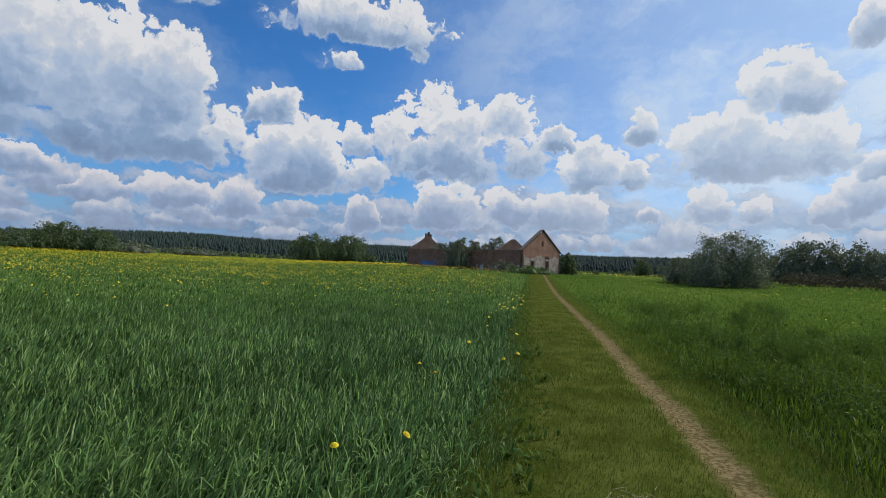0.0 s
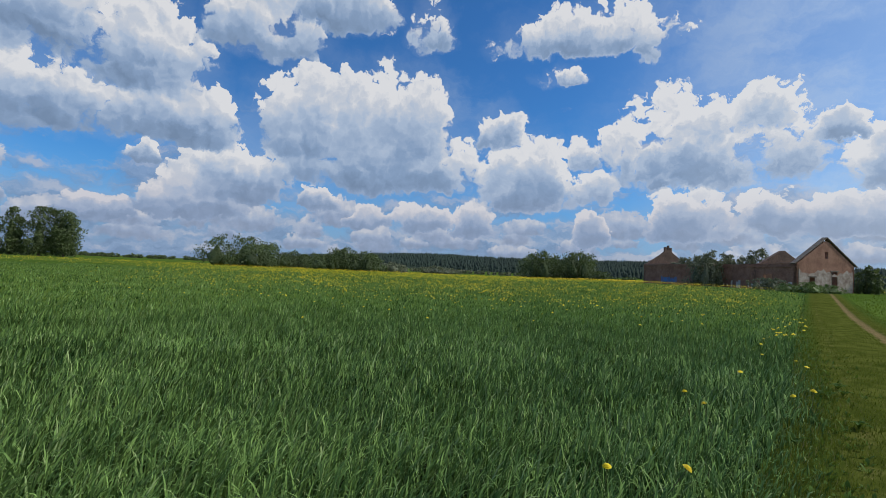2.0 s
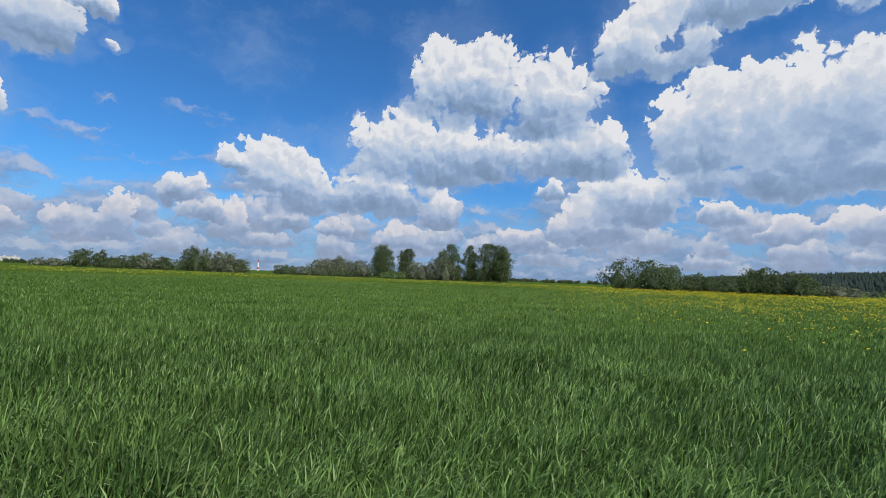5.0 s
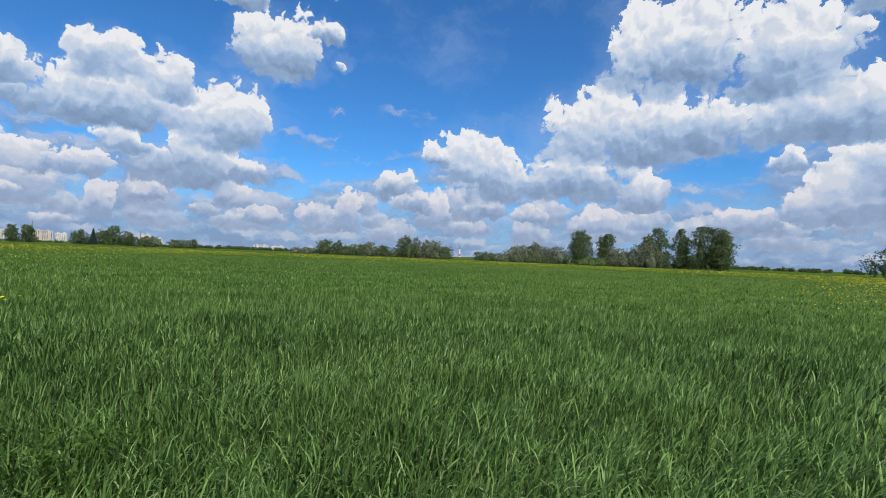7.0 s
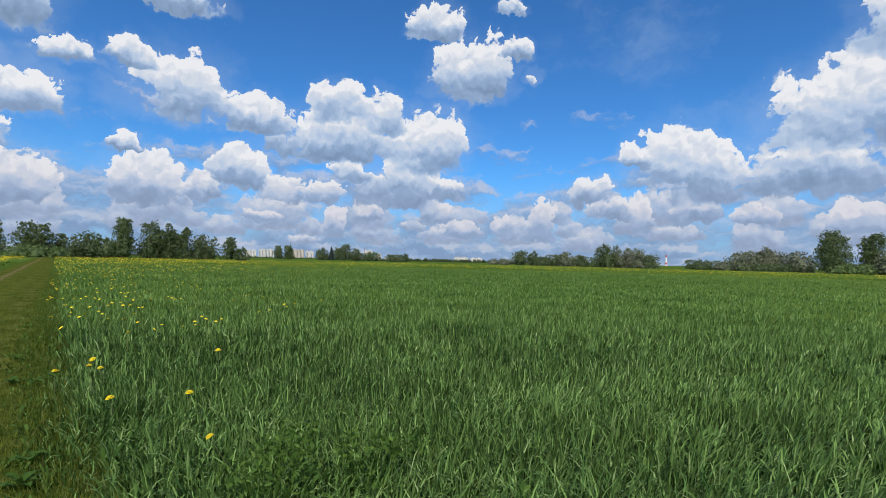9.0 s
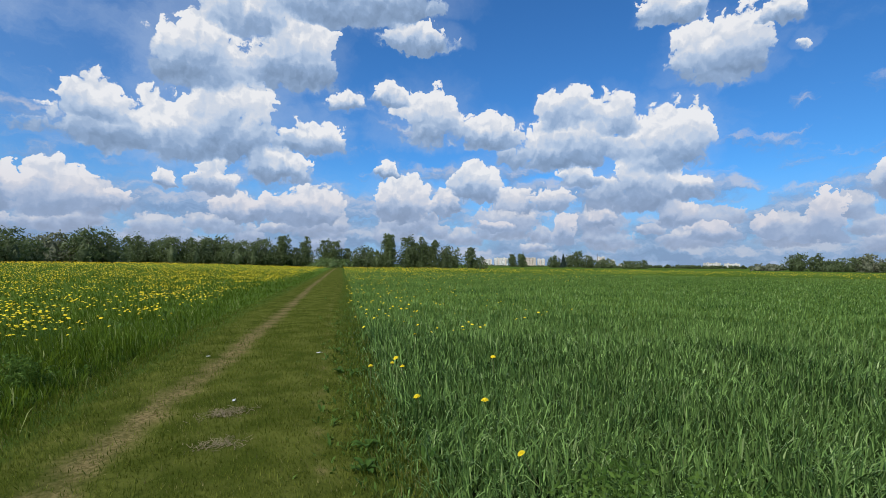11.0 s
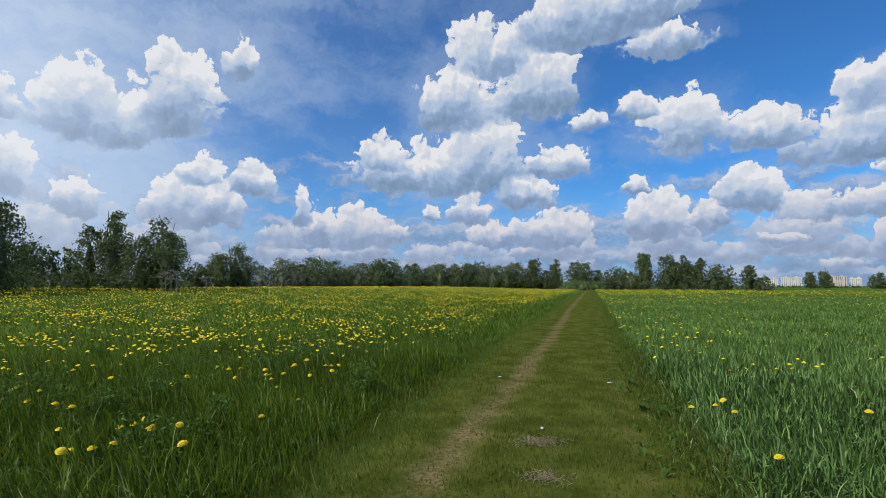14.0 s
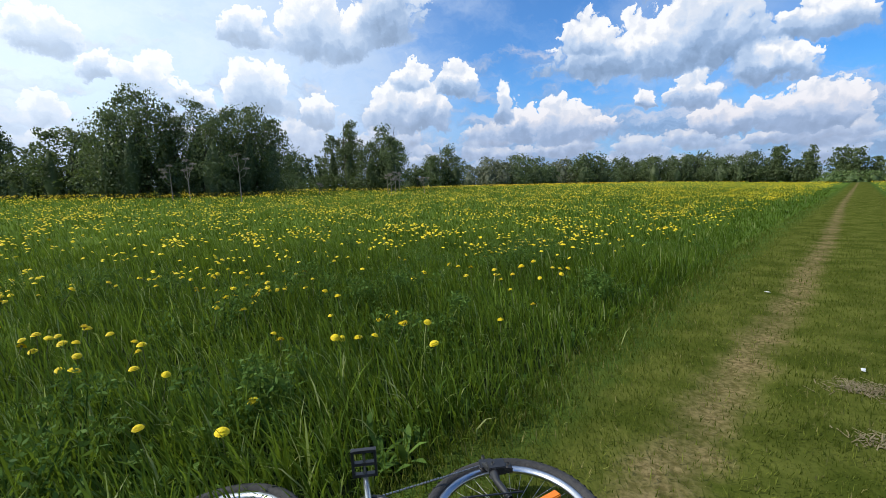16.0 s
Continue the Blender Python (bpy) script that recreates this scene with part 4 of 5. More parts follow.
def tuft_spots(r, count):
    d, a = 2.2 + 22 * r.random(count * 3) ** 1.6, r.uniform(-np.pi, np.pi, count * 3)
    x, y = -0.4 + np.cos(a) * d, -1.3 + np.sin(a) * d
    keep = (x < edge(y, KA) - 0.1) & (uneven(x, y, 2.3, 9) > 0.75 - 0.5 * np.exp(-(edge(y, KA) - x) / 1.2))
    return x[keep][:count], y[keep][:count]


weeds("broadleaf_weeds", "broad green dock and herb leaves between the meadow grass", meadow_spots, 0.17, 31, HERB, 5000)
weeds("verge_weeds", "low broad-leaved weeds along the field side of the track", verge_spots, 0.10, 32, HERB, 1700, 6)
weeds("field_weeds", "scattered broad-leaved weeds in the field grass", tuft_spots, 0.17, 33, HERB, 700)

# ======================= the ruin =======================
BRICK = rough_stuff("old red brick", (0.21, 0.100, 0.066), (0.40, 0.215, 0.145), 0.9, 0.9, 0.4, 5.0)
# darker brown brick for the inner and far gables and the chimney stubs
DARK_BRICK = rough_stuff("dark old brick", (0.08, 0.052, 0.040), (0.19, 0.120, 0.090), 0.7, 0.9, 0.4, 4.0)
PLASTER = rough_stuff("flaking lime plaster", (0.19, 0.12, 0.092), (0.52, 0.45, 0.39), 0.9, 0.9, 0.3, 2.5)
OLD_WOOD = rough_stuff("weathered wood", (0.10, 0.08, 0.065), (0.24, 0.20, 0.16), 2.0, 0.85, 0.4)
BLUE_PAINT = rough_stuff("blue spray paint", (0.05, 0.16, 0.42), (0.12, 0.32, 0.62), 3.0, 0.6, 0.0)
WHITE_PAINT = rough_stuff("pale spray paint", (0.45, 0.42, 0.40), (0.68, 0.66, 0.62), 3.0, 0.6, 0.0)


def solid(rings, caps=True):
    """Verts and faces (quads) of a prism between two outlines of equal length, given as lists of points."""
    a, b = [np.asarray(q, float) for q in rings]
    k = len(a)
    bm = bmesh.new()
    va, vb = [bm.verts.new(q) for q in a], [bm.verts.new(q) for q in b]
    for i in range(k):
        bm.faces.new((va[i], va[(i + 1) % k], vb[(i + 1) % k], vb[i]))
    if caps:
        bm.faces.new(list(reversed(va))), bm.faces.new(vb)
    bmesh.ops.recalc_face_normals(bm, faces=bm.faces)
    return bm


def bm_mesh(name, bm, mat):
    me = bpy.data.meshes.new(name)
    bm.to_mesh(me)
    bm.free()
    me.materials.append(mat)
    return me


def box_bm(x0, x1, y0, y1, z0, z1, bm=None, bevel=0.0):
    bm = bm or bmesh.new()
    vs = [bm.verts.new(q) for q in ((x0, y0, z0), (x1, y0, z0), (x1, y1, z0), (x0, y1, z0), (x0, y0, z1), (x1, y0, z1), (x1, y1, z1), (x0, y1, z1))]
    for f_ in ((0, 3, 2, 1), (4, 5, 6, 7), (0, 1, 5, 4), (1, 2, 6, 5), (2, 3, 7, 6), (3, 0, 4, 7)):
        bm.faces.new([vs[i] for i in f_])
    if bevel:
        bmesh.ops.bevel(bm, geom=bm.edges[:], offset=bevel, segments=2, affect="EDGES")
    return bm


def pierced(x0, x1, z0, z1, holes, thick, top=None):
    """A wall in the xz plane with openings through it; top(x): the height of its upper edge."""
    xs = sorted({x0, x1, *[h_[0] for h_ in holes], *[h_[1] for h_ in holes]})
    fine = []
    for a_, b_ in zip(xs, xs[1:]):
        fine += list(np.linspace(a_, b_, max(2, int((b_ - a_) / 0.5) + 1))[:-1])
    xs = fine + [xs[-1]]
    bm = bmesh.new()
    for a_, b_ in zip(xs, xs[1:]):
        m_ = (a_ + b_) / 2
        cuts = sorted([(h_[2], h_[3]) for h_ in holes if h_[0] <= m_ <= h_[1]])
        lo = z0
        for c0, c1 in cuts:
            if c0 > lo + 0.01:
                box_bm(a_, b_, 0, thick, lo, c0, bm)
            lo = c1
        ta, tb = (top(a_), top(b_)) if top else (z1, z1)
        vs = [bm.verts.new(q) for q in ((a_, 0, lo), (b_, 0, lo), (b_, thick, lo), (a_, thick, lo), (a_, 0, ta), (b_, 0, tb), (b_, thick, tb), (a_, thick, ta))]
        for f_ in ((0, 3, 2, 1), (4, 5, 6, 7), (0, 1, 5, 4), (1, 2, 6, 5), (2, 3, 7, 6), (3, 0, 4, 7)):
            bm.faces.new([vs[i] for i in f_])
    bmesh.ops.remove_doubles(bm, verts=bm.verts[:], dist=0.001)
    return bm


def ruin():
    """Roofless brick barn, 31 m by 10.5 m, with three gable walls standing."""
    ax = math.atan2(22.8, -20.7)            # long axis, from the near corner to the far left end
    r = np.random.default_rng(5)
    base = Matrix.Translation((13.1, 78.9, -0.25)) @ Matrix.Rotation(ax, 4, "Z")
    root = thing("ruined_barn", "roofless old red brick barn with standing gables", "building", m=base)
    # local x runs along the long wall away from the near corner, local y < 0 lies across the barn
    wide, long = 10.5, 30.8
    ragged = lambda q: 4.72 + 0.04 * math.sin(q * 1.1) + 0.05 * math.sin(q * 12.3 + 1) - (0.35 if 14.5 < q < 18.0 else 0.0)
    wins = [(3.6 + 3.4 * i, 5.0 + 3.4 * i, 2.3, 3.2) for i in range(8) if i not in (3, 4)]
    wall = part("long_wall", bm_mesh("long_wall", pierced(0, long, 0, 4.7, [wins[0]], 0.5, ragged), BRICK), root, "old red brick wall with a crumbling top")
    wall.matrix_local = pose(0, -0.5, 0)
    for q in wins:
        if q == wins[0]:
            continue
        b_ = part("bricked_window", bm_mesh("bricked_window", box_bm(q[0], q[1], 0.0, 0.05, q[2], q[3]), BRICK), root)
        b_.matrix_local = pose(0, 0.001, 0)
    part("cornice", bm_mesh("cornice", box_bm(0.02, long - 0.02, 0.0, 0.14, 4.28, 4.46), BRICK), root)
    back = part("rear_wall", bm_mesh("rear_wall", pierced(0, long, 0, 4.6, wins[1:5], 0.5, lambda q: ragged(q + 9) - 0.3), BRICK), root)
    back.matrix_local = pose(0, -wide, 0)
    gable = lambda peak, eave, notch: (lambda q: eave + (peak - eave) * (1 - abs(q - wide / 2) / (wide / 2)) - notch * (0.4 + 0.4 * math.sin(q * 11)))
    for nm, xx, peak, eave, notch, holes in (("gable_wall", 0.0, 8.25, 4.75, 0.0, [(2.2, 3.2, 0, 3.0), (6.3, 7.3, 0.1, 3.9), (5.0, 5.6, 5.7, 6.6)]),
                                             ("inner_gable", 6.2, 7.1, 4.4, 0.05, [(4.4, 6.0, 0, 2.4)]), ("far_gable", 30.3, 7.9, 4.6, 0.12, [])):
        g_ = part(nm, bm_mesh(nm, pierced(0, wide, 0, 5, holes, 0.5, gable(peak, eave, notch)), BRICK if nm == "gable_wall" else DARK_BRICK), root, "triangular brick gable")
        g_.matrix_local = Matrix.Translation((xx, 0, 0)) @ Matrix.Rotation(radians(-90), 4, "Z")
        if nm == "gable_wall":
            pl = part("plaster", bm_mesh("plaster", pierced(0.3, wide - 0.3, 0.2, 4.5, holes[:1] + [(6.3, 7.3, 0.1, 3.2)], 0.05, lambda q: 3.75 + 0.30 * math.sin(q * 1.3 + 2) + 0.16 * math.sin(q * 5.7)), PLASTER), g_, "flaking white plaster")
            pl.matrix_local = pose(0, -0.054, 0)
            for sgn in (0, 1):
                b_ = bmesh.new()
                pts = [(wide / 2, 8.55), (-0.45 if sgn == 0 else wide + 0.45, 4.72)]
                dx, dz = pts[1][0] - pts[0][0], pts[1][1] - pts[0][1]
                nl = math.hypot(dx, dz)
                up = np.array((-dz, dx)) / nl * (0.11 if sgn else -0.11)
                ring = [(pts[0][0], pts[0][1]), (pts[1][0], pts[1][1]), (pts[1][0] + up[0], pts[1][1] + up[1]), (pts[0][0] + up[0], pts[0][1] + up[1])]
                me = bm_mesh("rafter", solid(([(q[0], -0.12, q[1]) for q in ring], [(q[0], 0.55, q[1]) for q in ring])), OLD_WOOD)
                part("rafter", me, g_, "dark edge of the lost roof")
            for q0, q1, hh in ((2.2, 3.2, 3.0), (6.3, 7.3, 3.9)):
                part("doorpost", bm_mesh("doorpost", box_bm(q0 - 0.12, q0, -0.07, 0.3, 0.1, hh), OLD_WOOD), g_)
                part("lintel", bm_mesh("lintel", box_bm(q0 - 0.25, q1 + 0.25, -0.08, 0.3, hh, hh + 0.18), OLD_WOOD), g_)
    for q0, q1, zz in ((4.4, 5.0, 8.3), (5.15, 5.5, 8.65), (5.7, 6.1, 8.2)):
        stub = part("chimney_stub", bm_mesh("chimney_stub", box_bm(q0, q1, 0.05, 0.45, 6.6, zz, None, 0.04), DARK_BRICK), root, "broken chimney stub")
        stub.matrix_local = Matrix.Translation((30.3, 0, 0)) @ Matrix.Rotation(radians(-90), 4, "Z")
    # sprayed shapes on the long wall and the plaster
    for i in range(12):
        q = 22.0 + i * 0.33
        hgt = r.uniform(0.7, 1.3)
        o = part("graffiti", bm_mesh("graffiti", box_bm(q, q + 0.24, 0, 0.012, 1.3 + r.uniform(0, 0.2), 1.3 + hgt), BLUE_PAINT), root, "blue sprayed shape")
        o.matrix_local = pose(0, 0.004, 0)
    for i in range(18):
        q = 0.6 + r.uniform(0, 1) * 12.0
        o = part("graffiti", bm_mesh("graffiti", box_bm(q, q + r.uniform(0.12, 0.4), 0, 0.01, 0.9 + r.uniform(0, 0.5), 1.6 + r.uniform(0, 0.7)), WHITE_PAINT), root, "pale sprayed shape")
        o.matrix_local = pose(0, 0.004, 0)
    return root


ruin()
willow(-2.0, 87.5, 2.7, 3.3, 5000, label="green bush grown against the ruin wall"), willow(-6.3, 90, 2.5, 3.7, 3000, label="young tree growing inside the roofless barn")
willow(-5.0, 93, 2.2, 2.7, 1500, label="low scrub growing inside the roofless barn"), willow(-1.2, 98, 2.6, 2.8, 1500, label="low scrub growing inside the roofless barn")
willow(-3.5, 94.5, 1.6, 3.1, 1500, label="young tree growing inside the roofless barn"), willow(0.4, 102, 2.2, 2.6, 1500, label="green bush growing inside the roofless barn")
alder(-14.6, 90, 1.8, 2.1, 1300, "bush", label="green bush beside the ruin gable"), tree("shrub", -10.2, 68, 4.6, 0.5, "bush", PALE_LEAF, "wide low green bush mound before the ruin", 3600, category="shrub")
tree("willow", -7.2, 76, 2.4, 0.75, "bush", WILLOW_LEAF, "grey low shrub before the ruin wall", 900)

# ======================= distant town =======================
PANEL = rough_stuff("white panel facade", (0.55, 0.54, 0.52), (0.78, 0.77, 0.75), 0.05, 0.8, 0.0, 0.4)
PANEL_2 = rough_stuff("buff panel facade", (0.48, 0.40, 0.34), (0.66, 0.58, 0.50), 0.05, 0.8, 0.0, 0.4)
PANE, n, p = material("dark window glass")
p.inputs["Base Color"].default_value, p.inputs["Roughness"].default_value = (0.03, 0.045, 0.06, 1), 0.1
RED_BAND = rough_stuff("red signal paint", (0.42, 0.04, 0.03), (0.55, 0.07, 0.05), 0.2, 0.6, 0.0)
WHITE_BAND = rough_stuff("white signal paint", (0.70, 0.70, 0.70), (0.82, 0.82, 0.82), 0.2, 0.6, 0.0)


def block(az, width_deg, top_deg, mat, label, dist=1500):
    """Panel-built apartment house: body, parapet, stair towers and rows of windows."""
    x, y, z = at(az, dist)
    w, h = dist * radians(width_deg), dist * math.tan(radians(top_deg)) + EYE + 3
    root = thing("apartment_building", label, "building", "distant town", pose(x, y, z - 3, 0, 0, az))
    part("wall", bm_mesh("wall", box_bm(-w / 2, w / 2, 0, 13, 0, h), mat), root)
    part("roof", bm_mesh("roof", box_bm(-w / 2 - 0.3, w / 2 + 0.3, -0.3, 13.3, h, h + 0.9), PANEL_2), root)
    k = max(2, int(w / 16))
    for i in range(k):
        xx = -w / 2 + (i + 0.5) * w / k
        part("lift_house", bm_mesh("lift_house", box_bm(xx - 2, xx + 2, 4, 9, h + 0.9, h + 3.4), mat), root)
        part("balcony_stack", bm_mesh("balcony_stack", box_bm(xx + 2.4, xx + 5.4, -1.1, 0, 3.5, h - 1), PANEL_2), root)
    for fl in range(int(h / 2.9) - 1):
        bm = bmesh.new()
        for i in range(int(w / 4)):
            xx = -w / 2 + 1.2 + i * 4
            box_bm(xx, xx + 1.8, -0.04, 0.05, 4 + fl * 2.9, 5.6 + fl * 2.9, bm)
        tagged(part("window_row", bm_mesh("window_row", bm, PANE), root), kind="stuff")
    return root


TOWN = "white many-storeyed panel apartment house on the skyline"
block(140.6, 1.3, 0.62, PANEL, TOWN), block(138.9, 1.6, 0.80, PANEL, TOWN, 1480), block(135.5, 1.4, 0.86, PANEL_2, "buff many-storeyed apartment house on the skyline"), block(134.2, 0.9, 0.70, PANEL, TOWN, 1520)
block(127.5, 0.9, 0.95, PANEL, TOWN, 1450), block(126.3, 0.5, 0.62, PANEL, TOWN), block(125.2, 0.9, 0.18, PANEL, TOWN), block(116.4, 1.6, 0.40, PANEL, TOWN), block(114.6, 1.4, 0.34, PANEL, TOWN, 1540)


def chimney(az, top, dist, rad, label, plain=False):
    x, y, z = at(az, dist)
    h = dist * math.tan(radians(top)) + EYE
    root = thing("chimney_mast", label, "mast", "masts on the skyline", pose(x, y, z - 1))
    k = 6
    for i in range(k):
        v, f_ = tube([(0, 0, h * i / k), (0, 0, h * (i + 1) / k)], [rad * (1.3 - 0.6 * i / k), rad * (1.3 - 0.6 * (i + 1) / k)], 10)
        part("section", mesh_np("section", v, f_, OLD_WOOD if plain else RED_BAND if i in (1, 5) else WHITE_BAND, True), root)
    return root


chimney(93.5, 1.15, 1400, 2.4, "red and white banded chimney on the skyline")
chimney(136.3, 1.75, 1450, 0.9, "thin grey mast above the distant trees", True), chimney(127.9, 1.45, 1450, 0.8, "thin grey mast above the town", True)

# ======================= dry hogweed =======================
DRY = rough_stuff("dry pale stalk", (0.17, 0.145, 0.115), (0.36, 0.32, 0.265), 4.0, 0.9, 0.2)


def hogweed(az, dist, h, seed, label="tall dry hogweed stalk with empty umbels"):
    r = np.random.default_rng(seed)
    x, y, z = at(az, dist)
    root = thing("dry_hogweed", label, "plant", "dry hogweeds", pose(x, y, z - 0.02))
    line = np.array([(0, 0, 0), (0.02, 0.01, h * 0.4), (0.05, 0, h * 0.72), (0.08, 0.02, h)])
    v, f_ = tube(line, [0.028, 0.024, 0.018, 0.010], 7)
    part("stalk", mesh_np("stalk", v, f_, DRY, True), root)
    heads = [line[3]]
    for i in range(3):
        b = r.uniform(0, 6.28)
        o = line[1] + (line[2] - line[1]) * r.uniform(0.1, 1.0)
        e = o + np.array([math.cos(b) * 0.45, math.sin(b) * 0.45, h * r.uniform(0.18, 0.32)])
        v, f_ = tube([o, (o + e) / 2 + np.array([math.cos(b), math.sin(b), -0.6]) * 0.08, e], [0.018, 0.014, 0.010], 6)
        part("branch", mesh_np("branch", v, f_, DRY, True), root)
        heads.append(e)
    for e in heads:
        pieces = []
        for i in range(26):
            b, t_ = r.uniform(0, 6.28), r.uniform(0.25, 1.0) ** 0.6
            tip = e + np.array([math.cos(b) * 0.21 * t_, math.sin(b) * 0.21 * t_, 0.15 - 0.10 * t_ ** 2])
            pieces.append(tube([e, (e + tip) / 2 + (0, 0, 0.03), tip], [0.005, 0.004, 0.003], 4))
            for q in range(4):
                pieces.append(tube([tip, tip + r.normal(size=3) * 0.03 + (0, 0, 0.04)], [0.005, 0.008], 4))
        v, f_ = join(pieces)
        part("umbel", mesh_np("umbel", v, f_, DRY), root, "empty brown umbel")
    return root


for i_, (a_, d_, h_) in enumerate([(221.6, 33, 2.9), (226.6, 34, 2.5), (228.2, 36, 2.2), (204.9, 43, 1.75), (204.4, 43.4, 1.9), (203.9, 43.2, 1.8), (205.3, 43.8, 1.6), (201.0, 46, 1.4), (213.2, 45, 0.9)]):
    hogweed(a_, d_, h_, i_)

# ======================= herbs and flowers =======================


def herb(x, y, size, seed, pale=False):
    """A clump of broad leafy herbs in the grass."""
    r = np.random.default_rng(seed)
    z = float(ground(x, y))
    root = thing("herb_clump", "clump of broad leafy herbs in the grass", "plant", "herb clumps", pose(x, y, z))
    cs = np.stack([r.normal(0, size * 0.45, 14), r.normal(0, size * 0.45, 14), r.uniform(0.08, 0.30 + size * 0.25, 14)], -1)
    v, f_ = leaf_cloud(cs, np.full(14, size * 0.32), int(760 * (0.6 + size)), 0.016, r, droop=0.3, stretch=2.6)
    v[:, 2] = np.maximum(v[:, 2], 0.01)
    tagged(part("foliage", mesh_np("foliage", v, f_, HERB), root), kind="stuff")
    v, f_ = join([tube([(q[0] * 0.4, q[1] * 0.4, 0), (q[0] * 0.8, q[1] * 0.8, q[2] * 0.6), q], [0.006, 0.005, 0.003], 5) for q in cs])
    tagged(part("stalk", mesh_np("stalk", v, f_, HERB), root), kind="stuff")
    return root


_r = np.random.default_rng(77)
for a_ in range(34):
    y_ = _r.uniform(-14, 16)
    x_ = float(edge(y_, KB)) + 0.5 + abs(_r.normal(0, 4.0))
    herb(x_, y_, _r.uniform(0.22, 0.55), 300 + a_)
for a_ in range(40):
    y_ = 3.5 + 22 * _r.random() ** 1.3
    herb(float(edge(y_, KB)) + 0.4 + abs(_r.normal(0, 0.42 * y_)), y_, _r.uniform(0.35, 0.85), 420 + a_)
for a_ in range(16):
    y_ = _r.uniform(-11, -3.6)
    herb(float(edge(y_, KB)) + 0.9 + 4.5 * _r.random(), y_, _r.uniform(0.30, 0.62), 360 + a_)
herb(-2.78, -3.34, 0.45, 401), herb(-3.15, -3.05, 0.30, 402)


def rosette(x, y, seed):
    """A flat rosette of broad leaves at the edge of the track."""
    r = np.random.default_rng(seed)
    root = thing("weed_rosette", "flat rosette of broad green leaves beside the track", "plant", "weed rosettes", pose(x, y, float(ground(x, y)) + 0.03, 0, 0, r.uniform(0, 360)))
    for i in range(7):
        ln, wd = r.uniform(0.07, 0.14), r.uniform(0.018, 0.03)
        bm = bmesh.new()
        rows = []
        for u, h_ in ((0.0, 0.15), (0.3, 0.8), (0.65, 1.0), (0.9, 0.55), (1.0, 0.08)):
            zz = 0.05 * math.sin(u * 2.4) + 0.01
            rows.append([bm.verts.new((u * ln, s_ * wd * h_, zz + (0.006 if s_ else 0.0))) for s_ in (-1, 0, 1)])
        for q0, q1 in zip(rows, rows[1:]):
            for c_ in (0, 1):
                bm.faces.new((q0[c_], q1[c_], q1[c_ + 1], q0[c_ + 1]))
        lf = part("leaf", bm_mesh("leaf", bm, HERB), root)
        lf.matrix_local = pose(0, 0, 0, 0, r.uniform(-25, 5), i * 51 + r.uniform(-15, 15))
    return root


for a_ in range(30):
    y_ = _r.uniform(-9, 9)
    rosette(float(edge(y_, KA)) + _r.normal(0.10, 0.18), y_, 500 + a_)


def bloom(x, y):
    """Flowers to the square metre."""
    ea, eb = edge(y, KA), edge(y, KB)
    r_, az = np.hypot(x, y), np.degrees(np.arctan2(-x, y))
    az = np.where(az < -100, az + 360, az)
    s_m, s_f = x - eb, ea - x
    clump = 0.5 + 0.5 * np.sin(x * 1.9 + 2 * np.sin(y * 1.1)) * np.sin(y * 2.1 + 1.7 * np.sin(x * 0.9))
    clump = (0.06 + 2.3 * clump ** 4) * (0.55 + 0.9 * (0.5 + 0.5 * np.sin(x * 0.37 + 1.3 * np.sin(y * 0.29)) * np.sin(y * 0.41 + 1)))
    back = smooth(-y, -1.0, 5.0)
    m = 20.0 * smooth(s_m, 0.6, 2.4) * back * (1 - 0.6 * smooth(s_m, 25, 60)) + 0.30 * smooth(s_m, 1, 6) * (1 - back) + 1.6 * smooth(s_m, 4, 10) * (1 - back) * smooth(y, 22, 34)
    band = smooth(az, -12, 0) * (1 - smooth(az, 42, 66))
    f = 11.0 * smooth(r_, 12, 30) * band + 0.22 * smooth(r_, 5, 12) * band + 2.2 * smooth(r_, 60, 95) * (1 - band)
    f += 2.5 * (1 - smooth(s_f, 0.4, 2.6)) * smooth(-y, 1.5, 5) + 8.0 * (1 - smooth(s_f, 0.3, 1.3)) * smooth(y, 2.0, 4) * (1 - smooth(y, 14, 30))
    f += 4.5 * (1 - smooth(s_f, 1.5, 7.0)) * smooth(-y, 7, 10) * (1 - smooth(-y, 28, 42))
    f += 5.0 * smooth(-y, 22, 42) * (1 - smooth(s_f, 4, 45))
    return np.where(x > eb, m, np.where(x < ea, f, 0.0)) * clump


HEAD_N = 13


def head_verts(petals=HEAD_N):
    """A dandelion head: two whorls of rays over a domed middle."""
    vs, fs = [], []
    for ring, (ro, ri, z0, z1, n_) in enumerate(((0.025, 0.004, 0.007, 0.001, petals), (0.021, 0.003, 0.013, 0.008, petals - 2), (0.014, 0.0, 0.018, 0.014, 9))):
        for i in range(n_):
            a = 2 * math.pi * (i + 0.4 * ring) / n_
            b = 0.55 * 2 * math.pi / n_
            o = len(vs)
            vs += [(ri * math.cos(a), ri * math.sin(a), z0), (ro * math.cos(a - b), ro * math.sin(a - b), z1), (ro * 1.06 * math.cos(a), ro * 1.06 * math.sin(a), z1 - 0.001), (ro * math.cos(a + b), ro * math.sin(a + b), z1)]
            fs.append((o, o + 1, o + 2, o + 3))
    return np.array(vs), np.array(fs)


